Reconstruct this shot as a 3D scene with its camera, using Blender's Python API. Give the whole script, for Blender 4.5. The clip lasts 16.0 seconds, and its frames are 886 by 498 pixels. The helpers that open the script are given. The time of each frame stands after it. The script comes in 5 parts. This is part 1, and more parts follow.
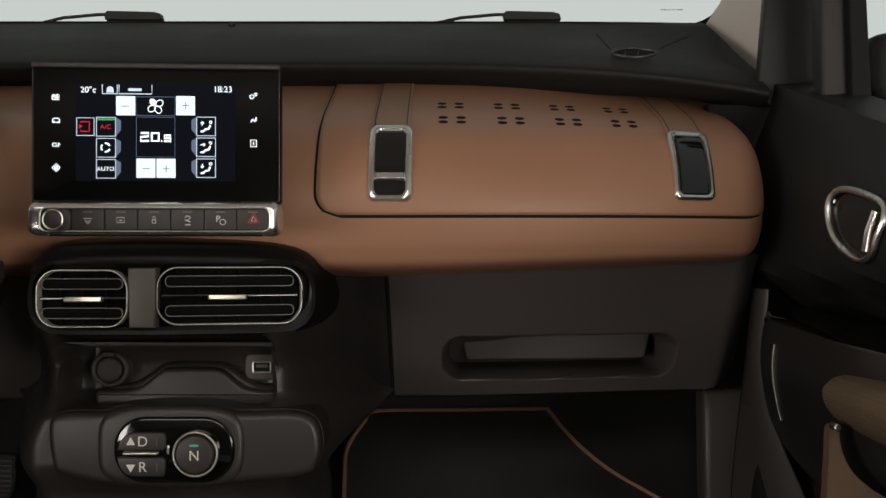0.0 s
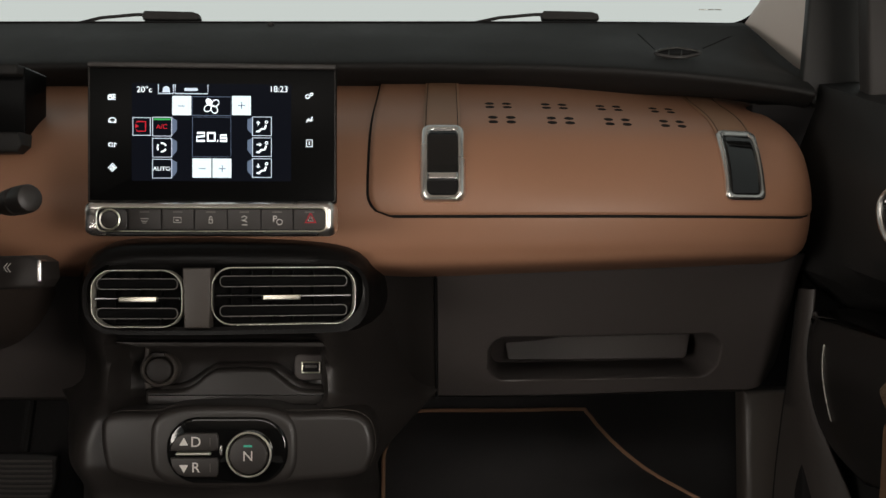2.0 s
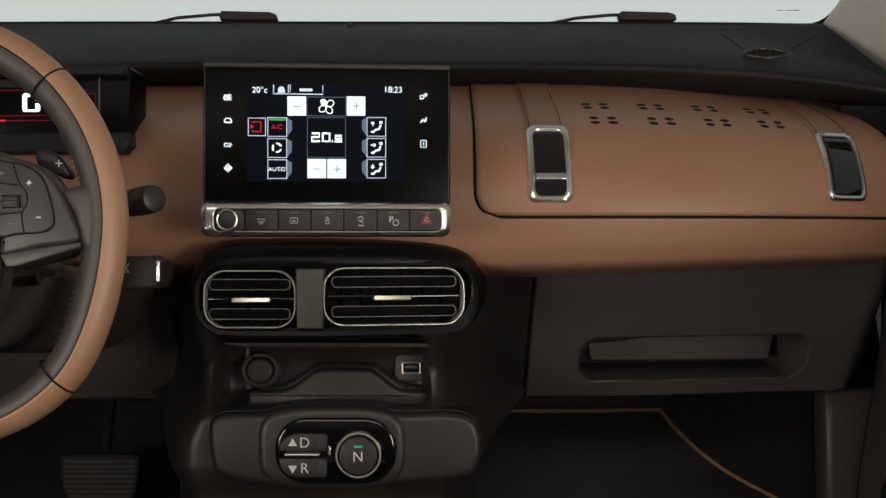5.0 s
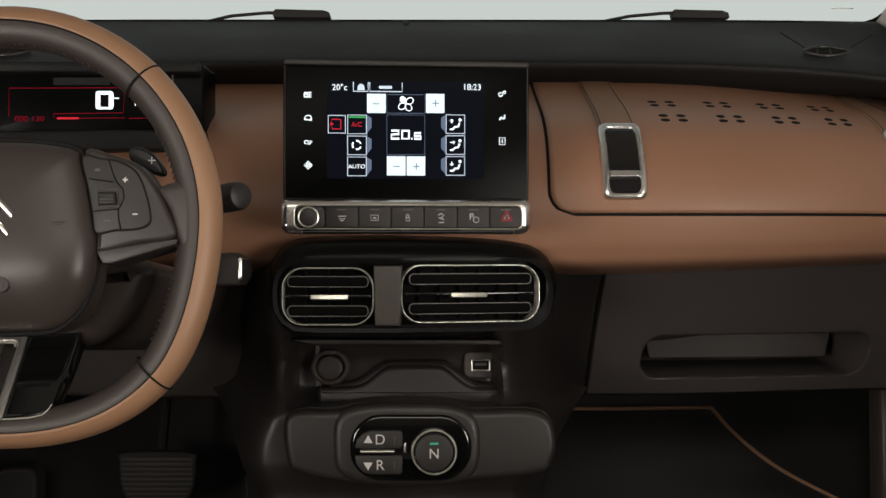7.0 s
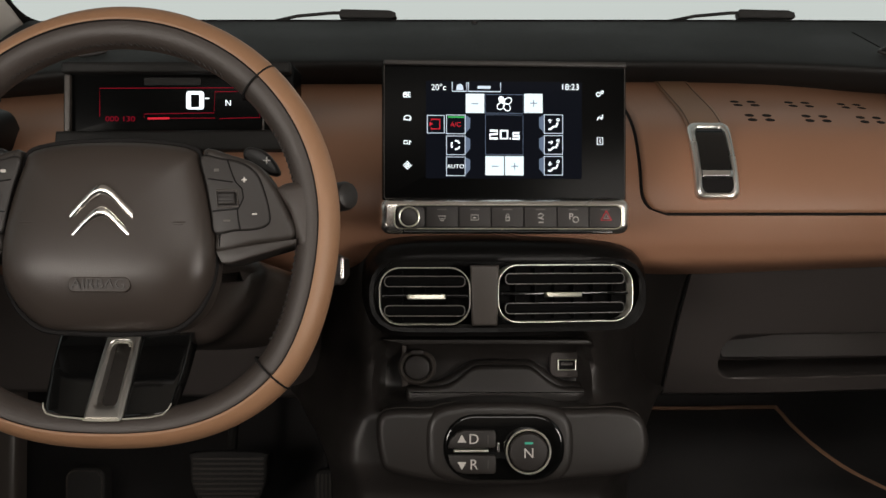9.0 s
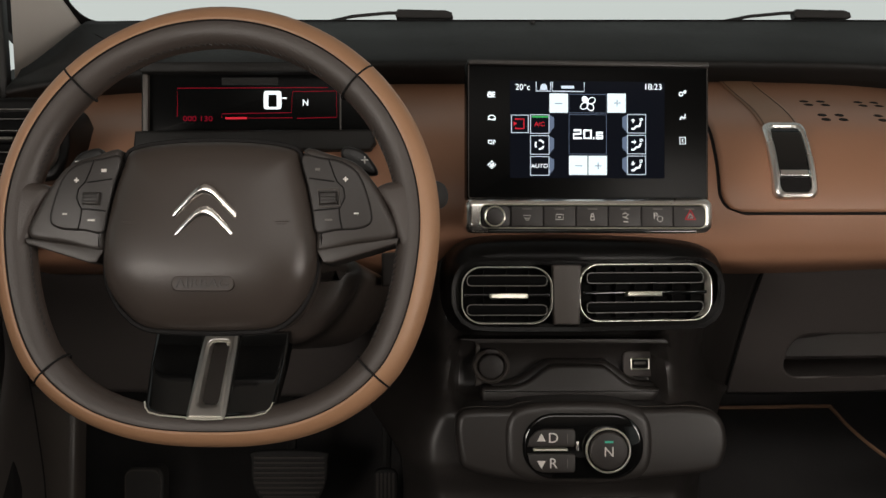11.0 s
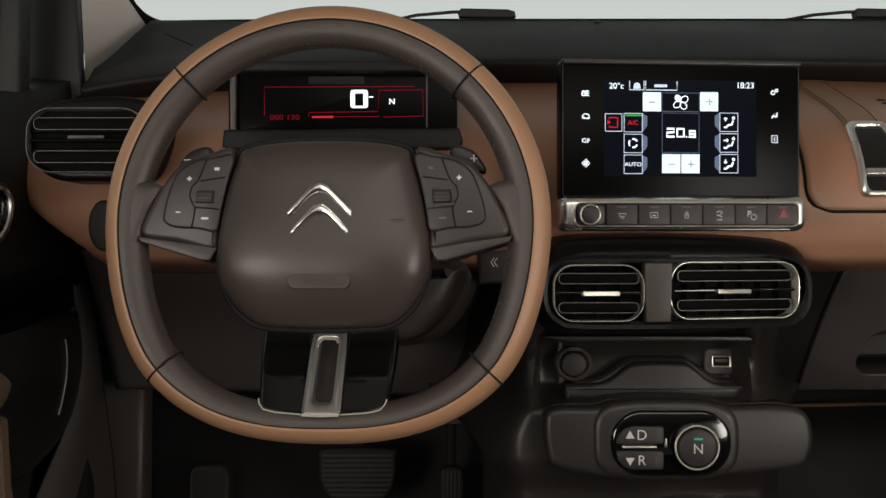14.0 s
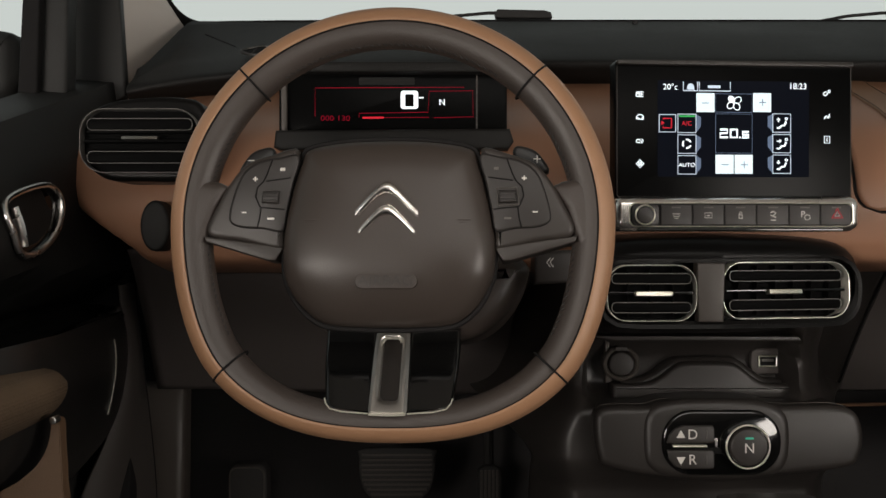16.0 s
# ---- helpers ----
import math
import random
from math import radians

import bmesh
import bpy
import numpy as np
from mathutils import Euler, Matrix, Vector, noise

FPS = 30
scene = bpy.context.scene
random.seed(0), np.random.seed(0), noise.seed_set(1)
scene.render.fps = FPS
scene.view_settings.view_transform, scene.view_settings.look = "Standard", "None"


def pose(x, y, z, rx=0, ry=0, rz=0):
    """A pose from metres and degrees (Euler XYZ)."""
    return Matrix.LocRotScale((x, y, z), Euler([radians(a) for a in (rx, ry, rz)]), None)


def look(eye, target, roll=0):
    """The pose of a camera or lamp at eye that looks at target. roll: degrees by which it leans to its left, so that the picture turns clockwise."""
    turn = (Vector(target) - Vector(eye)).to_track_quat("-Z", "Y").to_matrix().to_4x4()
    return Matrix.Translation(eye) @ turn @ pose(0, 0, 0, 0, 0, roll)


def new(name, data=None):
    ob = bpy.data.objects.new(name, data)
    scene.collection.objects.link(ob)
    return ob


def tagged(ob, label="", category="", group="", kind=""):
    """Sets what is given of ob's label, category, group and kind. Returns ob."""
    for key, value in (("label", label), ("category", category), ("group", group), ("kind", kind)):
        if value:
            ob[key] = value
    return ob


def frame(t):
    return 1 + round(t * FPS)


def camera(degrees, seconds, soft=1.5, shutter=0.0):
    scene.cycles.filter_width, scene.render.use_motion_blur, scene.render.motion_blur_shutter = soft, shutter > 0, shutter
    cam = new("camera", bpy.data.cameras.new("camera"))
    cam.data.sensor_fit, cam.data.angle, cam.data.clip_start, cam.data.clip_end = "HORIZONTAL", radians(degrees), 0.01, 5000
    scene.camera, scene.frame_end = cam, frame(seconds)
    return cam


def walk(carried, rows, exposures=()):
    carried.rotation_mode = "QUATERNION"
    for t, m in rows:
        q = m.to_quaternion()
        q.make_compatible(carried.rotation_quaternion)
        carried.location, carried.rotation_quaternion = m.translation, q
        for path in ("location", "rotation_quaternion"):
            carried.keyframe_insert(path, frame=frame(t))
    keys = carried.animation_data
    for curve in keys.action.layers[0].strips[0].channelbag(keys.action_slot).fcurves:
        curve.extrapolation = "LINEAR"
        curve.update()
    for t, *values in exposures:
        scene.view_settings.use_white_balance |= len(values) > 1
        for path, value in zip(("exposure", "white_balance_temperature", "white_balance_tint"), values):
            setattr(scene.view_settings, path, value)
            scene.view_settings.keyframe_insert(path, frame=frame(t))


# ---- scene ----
cam = camera(43, 16.0)
EYE, TILT = 0.95, -20.0
# seconds, metres right, ahead and up along the slider, degrees of yaw, pitch, roll
ROWS = [
    (0, 0.0000, 0.0000, 0.0000, 0.000, 0.000, 0.000),
    (0.5, -0.0106, 0.0007, -0.0002, 0.019, 0.020, -0.000),
    (1, -0.0248, 0.0008, -0.0005, 0.023, 0.030, 0.000),
    (1.5, -0.0384, 0.0013, -0.0006, 0.016, 0.034, 0.003),
    (2, -0.0538, 0.0018, -0.0006, 0.017, 0.033, 0.004),
    (2.5, -0.0723, 0.0024, -0.0005, 0.021, 0.033, 0.001),
    (3, -0.0916, 0.0026, -0.0005, 0.016, 0.034, -0.011),
    (3.5, -0.1079, 0.0030, -0.0004, 0.014, 0.028, -0.017),
    (4, -0.1288, 0.0027, 0.0003, -0.002, 0.028, -0.032),
    (6.5, -0.2171, 0.0011, -0.0014, -0.007, 0.012, -0.049),
    (7, -0.2403, 0.0006, -0.0021, -0.007, -0.002, -0.042),
    (7.5, -0.2621, 0.0009, -0.0020, -0.004, -0.012, -0.030),
    (8, -0.2862, 0.0005, -0.0021, 0.006, -0.016, -0.011),
    (8.5, -0.3086, -0.0002, -0.0019, -0.009, -0.013, -0.014),
    (9, -0.3349, -0.0008, -0.0022, -0.008, -0.011, -0.012),
    (11.5, -0.4326, -0.0050, -0.0030, -0.013, -0.004, 0.005),
    (12, -0.4499, -0.0062, -0.0029, -0.015, -0.021, 0.011),
    (12.5, -0.4658, -0.0070, -0.0036, -0.025, -0.040, 0.007),
    (13, -0.4780, -0.0078, -0.0038, -0.026, -0.044, 0.013),
    (13.5, -0.4900, -0.0078, -0.0038, -0.035, -0.052, 0.017),
    (14, -0.5068, -0.0091, -0.0038, -0.036, -0.058, 0.027),
    (14.5, -0.5224, -0.0104, -0.0040, -0.046, -0.056, 0.038),
    (15, -0.5356, -0.0117, -0.0037, -0.049, -0.047, 0.043),
    (15.5, -0.5498, -0.0131, -0.0039, -0.052, -0.041, 0.031),
    (16, -0.5600, -0.0140, -0.0040, -0.052, -0.038, 0.027),
]
walk(cam, [(t, pose(0, 0, EYE, TILT) @ pose(x, y, z, 90 + pitch, roll, yaw)) for t, x, y, z, yaw, pitch, roll in ROWS])

# the dashboard is built in a frame that leans back by 20 degrees: x right, y ahead, z up along the fascia
DASH = pose(0, 0, EYE, TILT)
MID = -0.275                       # the car's centre line

# ---------------------------------------------------------------- light
world = bpy.data.worlds.new("studio")
scene.world = world
world.use_nodes = True
wn = world.node_tree.nodes
wn["Background"].inputs[0].default_value = (0.93, 1.0, 0.95, 1)
wn["Background"].inputs[1].default_value = 0.24


def softbox(name, m, sx, sy, watts, color):
    d = bpy.data.lights.new(name, "AREA")
    d.shape, d.size, d.size_y, d.energy, d.color = "RECTANGLE", sx, sy, watts, color
    ob = new(name, d)
    ob.matrix_world = m
    return ob


# unseen softboxes added: one over the glass roof, one outside each rear side window
softbox("unseen_roof_softbox", look((-0.27, 0.02, 1.60), (-0.27, 1.05, 0.6)), 1.2, 0.5, 4.8, (1.0, 0.93, 0.86))
for side, x_lamp in (("left", -1.50), ("right", 0.95)):
    softbox("unseen_side_softbox_" + side, look((x_lamp, -0.45, 0.98), (-0.27, 1.15, 0.55)), 0.8, 0.6, 18.0, (1.0, 0.92, 0.84))
scene.view_settings.exposure = 0.0


# ---------------------------------------------------------------- materials
def mat(name, color, rough=0.5, metal=0.0, grain=0.0, scale=400.0, vary=0.15, wear=0.1, coat=0.0, spec=0.5, cells=False):
    """A surface with a fine grain in relief, and slow variation of tone and gloss."""
    m = bpy.data.materials.new(name)
    m.use_nodes = True
    nt = m.node_tree
    b = nt.nodes["Principled BSDF"]
    b.inputs["Metallic"].default_value = metal
    b.inputs["Specular IOR Level"].default_value = spec
    b.inputs["Coat Weight"].default_value = coat
    b.inputs["Coat Roughness"].default_value = 0.08
    tc = nt.nodes.new("ShaderNodeTexCoord")
    slow = nt.nodes.new("ShaderNodeTexNoise")
    slow.inputs["Scale"].default_value, slow.inputs["Detail"].default_value = 9.0, 5.0
    fine = nt.nodes.new("ShaderNodeTexNoise")
    fine.inputs["Scale"].default_value, fine.inputs["Detail"].default_value = scale, 3.0
    if cells:
        fine = nt.nodes.new("ShaderNodeTexVoronoi")
        fine.inputs["Scale"].default_value, fine.inputs["Randomness"].default_value = scale, 0.35
    fine_out = fine.outputs["Distance" if cells else "Fac"]
    for n in (slow, fine):
        nt.links.new(tc.outputs["Object"], n.inputs["Vector"])
    mix = nt.nodes.new("ShaderNodeMix")
    mix.data_type = "RGBA"
    mix.inputs[6].default_value = (*[c * (1 - vary) for c in color], 1)
    mix.inputs[7].default_value = (*[min(1, c * (1 + vary)) for c in color], 1)
    add = nt.nodes.new("ShaderNodeMath")
    add.operation = "MULTIPLY_ADD"
    nt.links.new(fine_out, add.inputs[0])
    add.inputs[1].default_value = 0.35
    nt.links.new(slow.outputs["Fac"], add.inputs[2])
    sub = nt.nodes.new("ShaderNodeMath")
    sub.operation = "SUBTRACT"
    sub.use_clamp = True
    nt.links.new(add.outputs[0], sub.inputs[0])
    sub.inputs[1].default_value = 0.17
    nt.links.new(sub.outputs[0], mix.inputs[0])
    nt.links.new(mix.outputs[2], b.inputs["Base Color"])
    r = nt.nodes.new("ShaderNodeMapRange")
    r.inputs["To Min"].default_value, r.inputs["To Max"].default_value = max(0.02, rough - wear), min(1, rough + wear)
    nt.links.new(slow.outputs["Fac"], r.inputs["Value"])
    nt.links.new(r.outputs[0], b.inputs["Roughness"])
    if grain:
        bump = nt.nodes.new("ShaderNodeBump")
        bump.inputs["Strength"].default_value, bump.inputs["Distance"].default_value = grain, 0.001
        nt.links.new(fine_out, bump.inputs["Height"])
        nt.links.new(bump.outputs[0], b.inputs["Normal"])
    return m


def glow(name, color, strength):
    m = bpy.data.materials.new(name)
    m.use_nodes = True
    b = m.node_tree.nodes["Principled BSDF"]
    b.inputs["Base Color"].default_value = (0.003, 0.003, 0.003, 1)
    b.inputs["Roughness"].default_value = 0.10
    b.inputs["Specular IOR Level"].default_value = 0.04
    b.inputs["Emission Color"].default_value = (*color, 1)
    b.inputs["Emission Strength"].default_value = strength
    return m


TAN = mat("tan_soft_plastic", (0.335, 0.170, 0.102), 0.43, grain=0.12, scale=900, vary=0.06)
TAN_LEATHER = mat("tan_leather", (0.33, 0.18, 0.10), 0.42, grain=0.25, scale=700, vary=0.1)
STRAP = mat("strap_leather", (0.28, 0.155, 0.09), 0.5, grain=0.3, scale=800, vary=0.08)
GREY_LEATHER = mat("dark_grey_leather", (0.047, 0.037, 0.032), 0.45, grain=0.25, scale=700, vary=0.12)
HUB = mat("brown_grey_plastic", (0.046, 0.036, 0.0305), 0.36, grain=0.1, scale=900, vary=0.06)
BLACK = mat("black_grained_plastic", (0.0105, 0.0098, 0.0092), 0.60, grain=0.35, scale=900, vary=0.2, spec=0.30)
SATIN = mat("satin_black_plastic", (0.027, 0.0233, 0.0212), 0.38, grain=0.05, scale=900, vary=0.1)
DOORB = mat("matt_black_door_plastic", (0.0165, 0.0158, 0.0150), 0.55, grain=0.25, scale=900, vary=0.2, spec=0.35)
SPOKE = mat("spoke_plastic", (0.035, 0.029, 0.0255), 0.42, grain=0.06, scale=900, vary=0.08)
LOOP = mat("brushed_chrome", (0.74, 0.71, 0.67), 0.38, metal=1.0, vary=0.06)
LOWER = mat("charcoal_plastic", (0.084, 0.072, 0.068), 0.5, grain=0.12, scale=900, vary=0.1)
TAB = mat("pale_satin_metal", (0.93, 0.90, 0.79), 0.30, metal=0.6, vary=0.03)
EMBLEM = mat("polished_emblem_chrome", (0.90, 0.87, 0.83), 0.20, metal=1.0, vary=0.03, wear=0.05)
GREYP = mat("dark_grey_plastic", (0.064, 0.054, 0.047), 0.42, grain=0.06, scale=900, vary=0.1)
BUTTON = mat("button_plastic", (0.025, 0.021, 0.019), 0.45, grain=0.05, scale=900, vary=0.08)
GLOSS = mat("piano_black", (0.004, 0.004, 0.004), 0.06, vary=0.2, wear=0.03, coat=0.5)
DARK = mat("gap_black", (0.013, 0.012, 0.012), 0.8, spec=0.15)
CHROME = mat("satin_chrome", (0.88, 0.85, 0.81), 0.27, metal=1.0, vary=0.05, wear=0.06)
DIMCHROME = mat("dark_chrome", (0.42, 0.40, 0.37), 0.34, metal=1.0, vary=0.06)
RUBBER = mat("black_rubber", (0.024, 0.022, 0.021), 0.7, grain=0.2, scale=600)
CARPET = mat("black_carpet", (0.055, 0.051, 0.051), 0.95, grain=0.8, scale=1500, vary=0.4)
PIPING = mat("tan_piping", (0.34, 0.19, 0.11), 0.7, grain=0.5, scale=1200)
PILLAR = mat("pale_grey_pillar_trim", (0.60, 0.53, 0.48), 0.6, grain=0.15, scale=700, vary=0.05)
SIDE = mat("brown_grey_trim", (0.018, 0.015, 0.0135), 0.65, grain=0.1, scale=700)
FABRIC = mat("brown_woven_fabric", (0.120, 0.078, 0.044), 0.9, vary=0.45, grain=1.0, scale=300, cells=True)
PRINT = mat("white_print", (0.68, 0.65, 0.61), 0.5, vary=0.05)
BROWN_STRAP = mat("brown_pull_strap_leather", (0.115, 0.066, 0.036), 0.6, grain=0.3, scale=800, vary=0.15)
FAINT = mat("grey_print", (0.12, 0.11, 0.10), 0.5, vary=0.05)
PRESS = mat("embossed_plastic", (0.049, 0.038, 0.0325), 0.5, vary=0.05)
GLASS = mat("display_glass", (0.0035, 0.0035, 0.0035), 0.24, vary=0.1, wear=0.03, spec=0.05)
HOODB = mat("semi_gloss_black", (0.0055, 0.005, 0.0048), 0.34, vary=0.15, spec=0.14)
VENTBLACK = mat("vent_black", (0.0028, 0.0028, 0.0028), 0.55, vary=0.1, spec=0.04)
WHITE_LIT = glow("lit_white", (0.90, 0.97, 1.0), 1.5)
PALE_LIT = glow("lit_pale_key", (0.84, 0.95, 0.98), 1.15)
FRAME_LIT = glow("lit_blue_grey", (0.70, 0.79, 0.90), 1.1)
FOLD_LIT = glow("lit_slate", (0.20, 0.26, 0.38), 0.7)
NIGHT_LIT = glow("lit_night", (0.010, 0.013, 0.024), 0.30)
RED_LIT = glow("lit_red", (0.80, 0.03, 0.05), 0.8)
DIMRED_LIT = glow("lit_dim_red", (0.42, 0.008, 0.03), 0.45)
POCKET = mat("glossy_dark_pocket", (0.016, 0.0145, 0.0135), 0.34, vary=0.1)
SILL = mat("dark_grey_sill_plastic", (0.050, 0.043, 0.039), 0.5, grain=0.08, scale=900, vary=0.1)
EDGE = mat("grey_slat_edge", (0.15, 0.14, 0.13), 0.4, vary=0.1)
SLIDER = mat("pale_polished_metal", (0.97, 0.94, 0.80), 0.34, metal=1.0, vary=0.03)
# emission stands for the studio light that falls on the backdrop
STUDIO = glow("glowing_studio_backdrop", (0.93, 1.0, 0.95), 0.62)
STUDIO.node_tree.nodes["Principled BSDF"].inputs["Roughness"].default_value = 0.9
PADDLE = mat("black_paddle_plastic", (0.012, 0.011, 0.0105), 0.4, vary=0.1)
GREEN_LIT = glow("lit_green", (0.08, 0.62, 0.16), 0.7)
MINT_LIT = glow("lit_mint", (0.10, 0.55, 0.36), 0.6)


# ---------------------------------------------------------------- mesh helpers
def finish(bm, name, material, smooth=35, bevel=0.0):
    bmesh.ops.recalc_face_normals(bm, faces=bm.faces[:])
    if bevel:
        edges = [e for e in bm.edges if len(e.link_faces) == 2 and e.calc_face_angle(0) > 0.6]
        bmesh.ops.bevel(bm, geom=edges, offset=bevel, segments=2, affect="EDGES", clamp_overlap=True)
    me = bpy.data.meshes.new(name)
    for f in bm.faces:
        f.smooth = len(f.verts) < 5
    bm.to_mesh(me)
    bm.free()
    me.set_sharp_from_angle(angle=radians(smooth))
    me.materials.append(material)
    return me


def part(name, bm, material, parent=None, label="", smooth=35, bevel=0.0, solid=0.0):
    ob = new(name, finish(bm, name, material, smooth, bevel))
    if parent is not None:
        ob.parent = parent
    if solid:
        mod = ob.modifiers.new("thickness", "SOLIDIFY")
        mod.thickness, mod.offset = solid, 0
    if label:
        tagged(ob, label)
    return ob


def thing(name, label, category, m=None, group="", kind=""):
    ob = new(name)
    ob.empty_display_size = 0.02
    ob.matrix_world = DASH if m is None else m
    return tagged(ob, label, category, group, kind)


def turned(x, y, degrees):
    """The dashboard's frame turned about an upright line at x, y."""
    return DASH @ Matrix.Translation((x, y, 0)) @ pose(0, 0, 0, 0, 0, degrees) @ Matrix.Translation((-x, -y, 0))


def ground_thing(name, bm, material, label, category, m=None, group="", kind="", **k):
    ob = part(name, bm, material, None, "", **k)
    ob.matrix_world = DASH if m is None else m
    return tagged(ob, label, category, group, kind)


def rrect(cx, cz, w, h, r, n=6):
    """A rounded rectangle, as (x, z) points anticlockwise."""
    out = []
    for sx, sz, a0 in ((1, -1, -90), (1, 1, 0), (-1, 1, 90), (-1, -1, 180)):
        for i in range(n + 1):
            a = radians(a0 + 90 * i / n)
            out.append((cx + sx * (w / 2 - r) + r * math.cos(a), cz + sz * (h / 2 - r) + r * math.sin(a)))
    return out


def ellipse(cx, cz, a, b, n=32):
    return [(cx + a * math.cos(2 * math.pi * i / n), cz + b * math.sin(2 * math.pi * i / n)) for i in range(n)]


def area(pts):
    return sum(p[0] * q[1] - q[0] * p[1] for p, q in zip(pts, pts[1:] + pts[:1])) / 2


def offset(pts, d):
    """The outline grown by d (shrunk where d is negative)."""
    s, n, out = (1 if area(pts) > 0 else -1), len(pts), []
    for i in range(n):
        a, b, c = Vector(pts[i - 1]), Vector(pts[i]), Vector(pts[(i + 1) % n])
        e, f = b - a, c - b
        if e.length < 1e-7 or f.length < 1e-7:
            e = f = c - a
        e.normalize(), f.normalize()
        u = Vector((e.y + f.y, -e.x - f.x))
        if u.length < 1e-6:
            u = Vector((e.y, -e.x))
        u.normalize()
        k = max(0.5, u.dot(Vector((e.y, -e.x))))
        out.append((b.x + s * u.x * d / k, b.y + s * u.y * d / k))
    return out


def loft(bm, rings, closed=True, caps=(True, True)):
    vs = [[bm.verts.new(p) for p in r] for r in rings]
    n = len(vs[0])
    for a, b in zip(vs, vs[1:]):
        for i in range(n if closed else n - 1):
            j = (i + 1) % n
            bm.faces.new((a[i], a[j], b[j], b[i]))
    if closed and caps[0]:
        bm.faces.new(vs[0])
    if closed and caps[1]:
        bm.faces.new(vs[-1])
    return vs


def slab(pts, front, back, bevel=0.0015, bm=None, steps=3, depth=None):
    """A plate with an outline in x, z, from y = front to back, with a rounded front edge."""
    bm = bm or bmesh.new()
    rings, dp = [], depth or bevel
    if bevel:
        for i in range(steps + 1):
            a = math.pi / 2 * i / steps
            o = offset(pts, -bevel * (1 - math.sin(a)))
            y = front + dp * (1 - math.cos(a))
            rings.append([(x, y, z) for x, z in o])
    else:
        rings.append([(x, front, z) for x, z in pts])
    rings.append([(x, back, z) for x, z in pts])
    loft(bm, rings)
    return bm


def frame_ring(outer, inner, front, back, bevel=0.001, bm=None):
    """A frame between two outlines with as many points."""
    bm = bm or bmesh.new()
    rings = [[(x, back, z) for x, z in outer], [(x, front + bevel, z) for x, z in outer],
             [(x, front, z) for x, z in offset(outer, -bevel)], [(x, front, z) for x, z in offset(inner, bevel)],
             [(x, front + bevel, z) for x, z in inner], [(x, back, z) for x, z in inner]]
    rings.append(rings[0])
    vs = [[bm.verts.new(p) for p in r] for r in rings[:-1]]
    n = len(outer)
    for k in range(len(vs)):
        a, b = vs[k], vs[(k + 1) % len(vs)]
        for i in range(n):
            j = (i + 1) % n
            bm.faces.new((a[i], a[j], b[j], b[i]))
    return bm


def box(x0, x1, y0, y1, z0, z1, bm=None):
    bm = bm or bmesh.new()
    loft(bm, [[(x0, y, z0), (x1, y, z0), (x1, y, z1), (x0, y, z1)] for y in (y0, y1)])
    return bm


def tube(path, r, n=8, closed=False, bm=None, flat=1.0):
    """A round cord along a path."""
    bm = bm or bmesh.new()
    path = [Vector(p) for p in path]
    rings, up = [], None
    for i, p in enumerate(path):
        if closed:
            d = path[(i + 1) % len(path)] - path[i - 1]
        else:
            d = path[min(i + 1, len(path) - 1)] - path[max(i - 1, 0)]
        d.normalize()
        if up is None:
            up = Vector((0, 1, 0)) if abs(d.y) < 0.9 else Vector((1, 0, 0))
        up = (up - d * up.dot(d)).normalized()
        side = d.cross(up)
        rings.append([p + side * r * math.cos(2 * math.pi * k / n) + up * r * flat * math.sin(2 * math.pi * k / n) for k in range(n)])
    if closed:
        rings.append(rings[0])
        loft(bm, rings, caps=(False, False))
        bmesh.ops.remove_doubles(bm, verts=bm.verts[:], dist=1e-6)
    else:
        loft(bm, rings)
    return bm


def spline(pts, per=6, closed=False):
    """A smooth curve through points of any dimension."""
    pts = [Vector(p) for p in pts]
    n, out = len(pts), []
    for i in range(n if closed else n - 1):
        if closed:
            a, b, c, d = (pts[(i + k) % n] for k in (-1, 0, 1, 2))
        else:
            a, b, c, d = pts[max(i - 1, 0)], pts[i], pts[i + 1], pts[min(i + 2, n - 1)]
        for k in range(per):
            t = k / per
            out.append(0.5 * (2 * b + (c - a) * t + (2 * a - 5 * b + 4 * c - d) * t * t + (3 * b - a - 3 * c + d) * t ** 3))
    if not closed:
        out.append(pts[-1])
    return out


def sheet(fn, us, vs, bm=None):
    bm = bm or bmesh.new()
    loft(bm, [[fn(u, v) for v in vs] for u in us], closed=False)
    return bm


def steps(a, b, n):
    return [a + (b - a) * i / n for i in range(n + 1)]


def smooth(a, b, x):
    t = min(1, max(0, (x - a) / (b - a)))
    return t * t * (3 - 2 * t)


def in_rrect(x, z, cx, cz, w, h, r):
    """The distance outside a rounded rectangle; negative inside."""
    dx, dz = abs(x - cx) - w / 2 + r, abs(z - cz) - h / 2 + r
    return math.hypot(max(dx, 0), max(dz, 0)) + min(max(dx, dz), 0) - r


def text_mesh(body, size, x, y, z, material, parent, name="lettering", stretch=1.0, fat=0.0, align="CENTER"):
    c = bpy.data.curves.new("lettering", "FONT")
    c.body, c.size, c.align_x, c.align_y, c.offset, c.extrude = body, size, align, "CENTER", fat, 0.0002
    tmp = bpy.data.objects.new("lettering", c)
    me = bpy.data.meshes.new_from_object(tmp)
    bpy.data.objects.remove(tmp)
    me.transform(Matrix.Translation((x, y, z)) @ Matrix.Rotation(math.pi / 2, 4, "X") @ Matrix.Diagonal((stretch, 1, 1, 1)))
    me.materials.clear()
    me.materials.append(material)
    ob = new(name, me)
    ob.parent = parent
    return ob


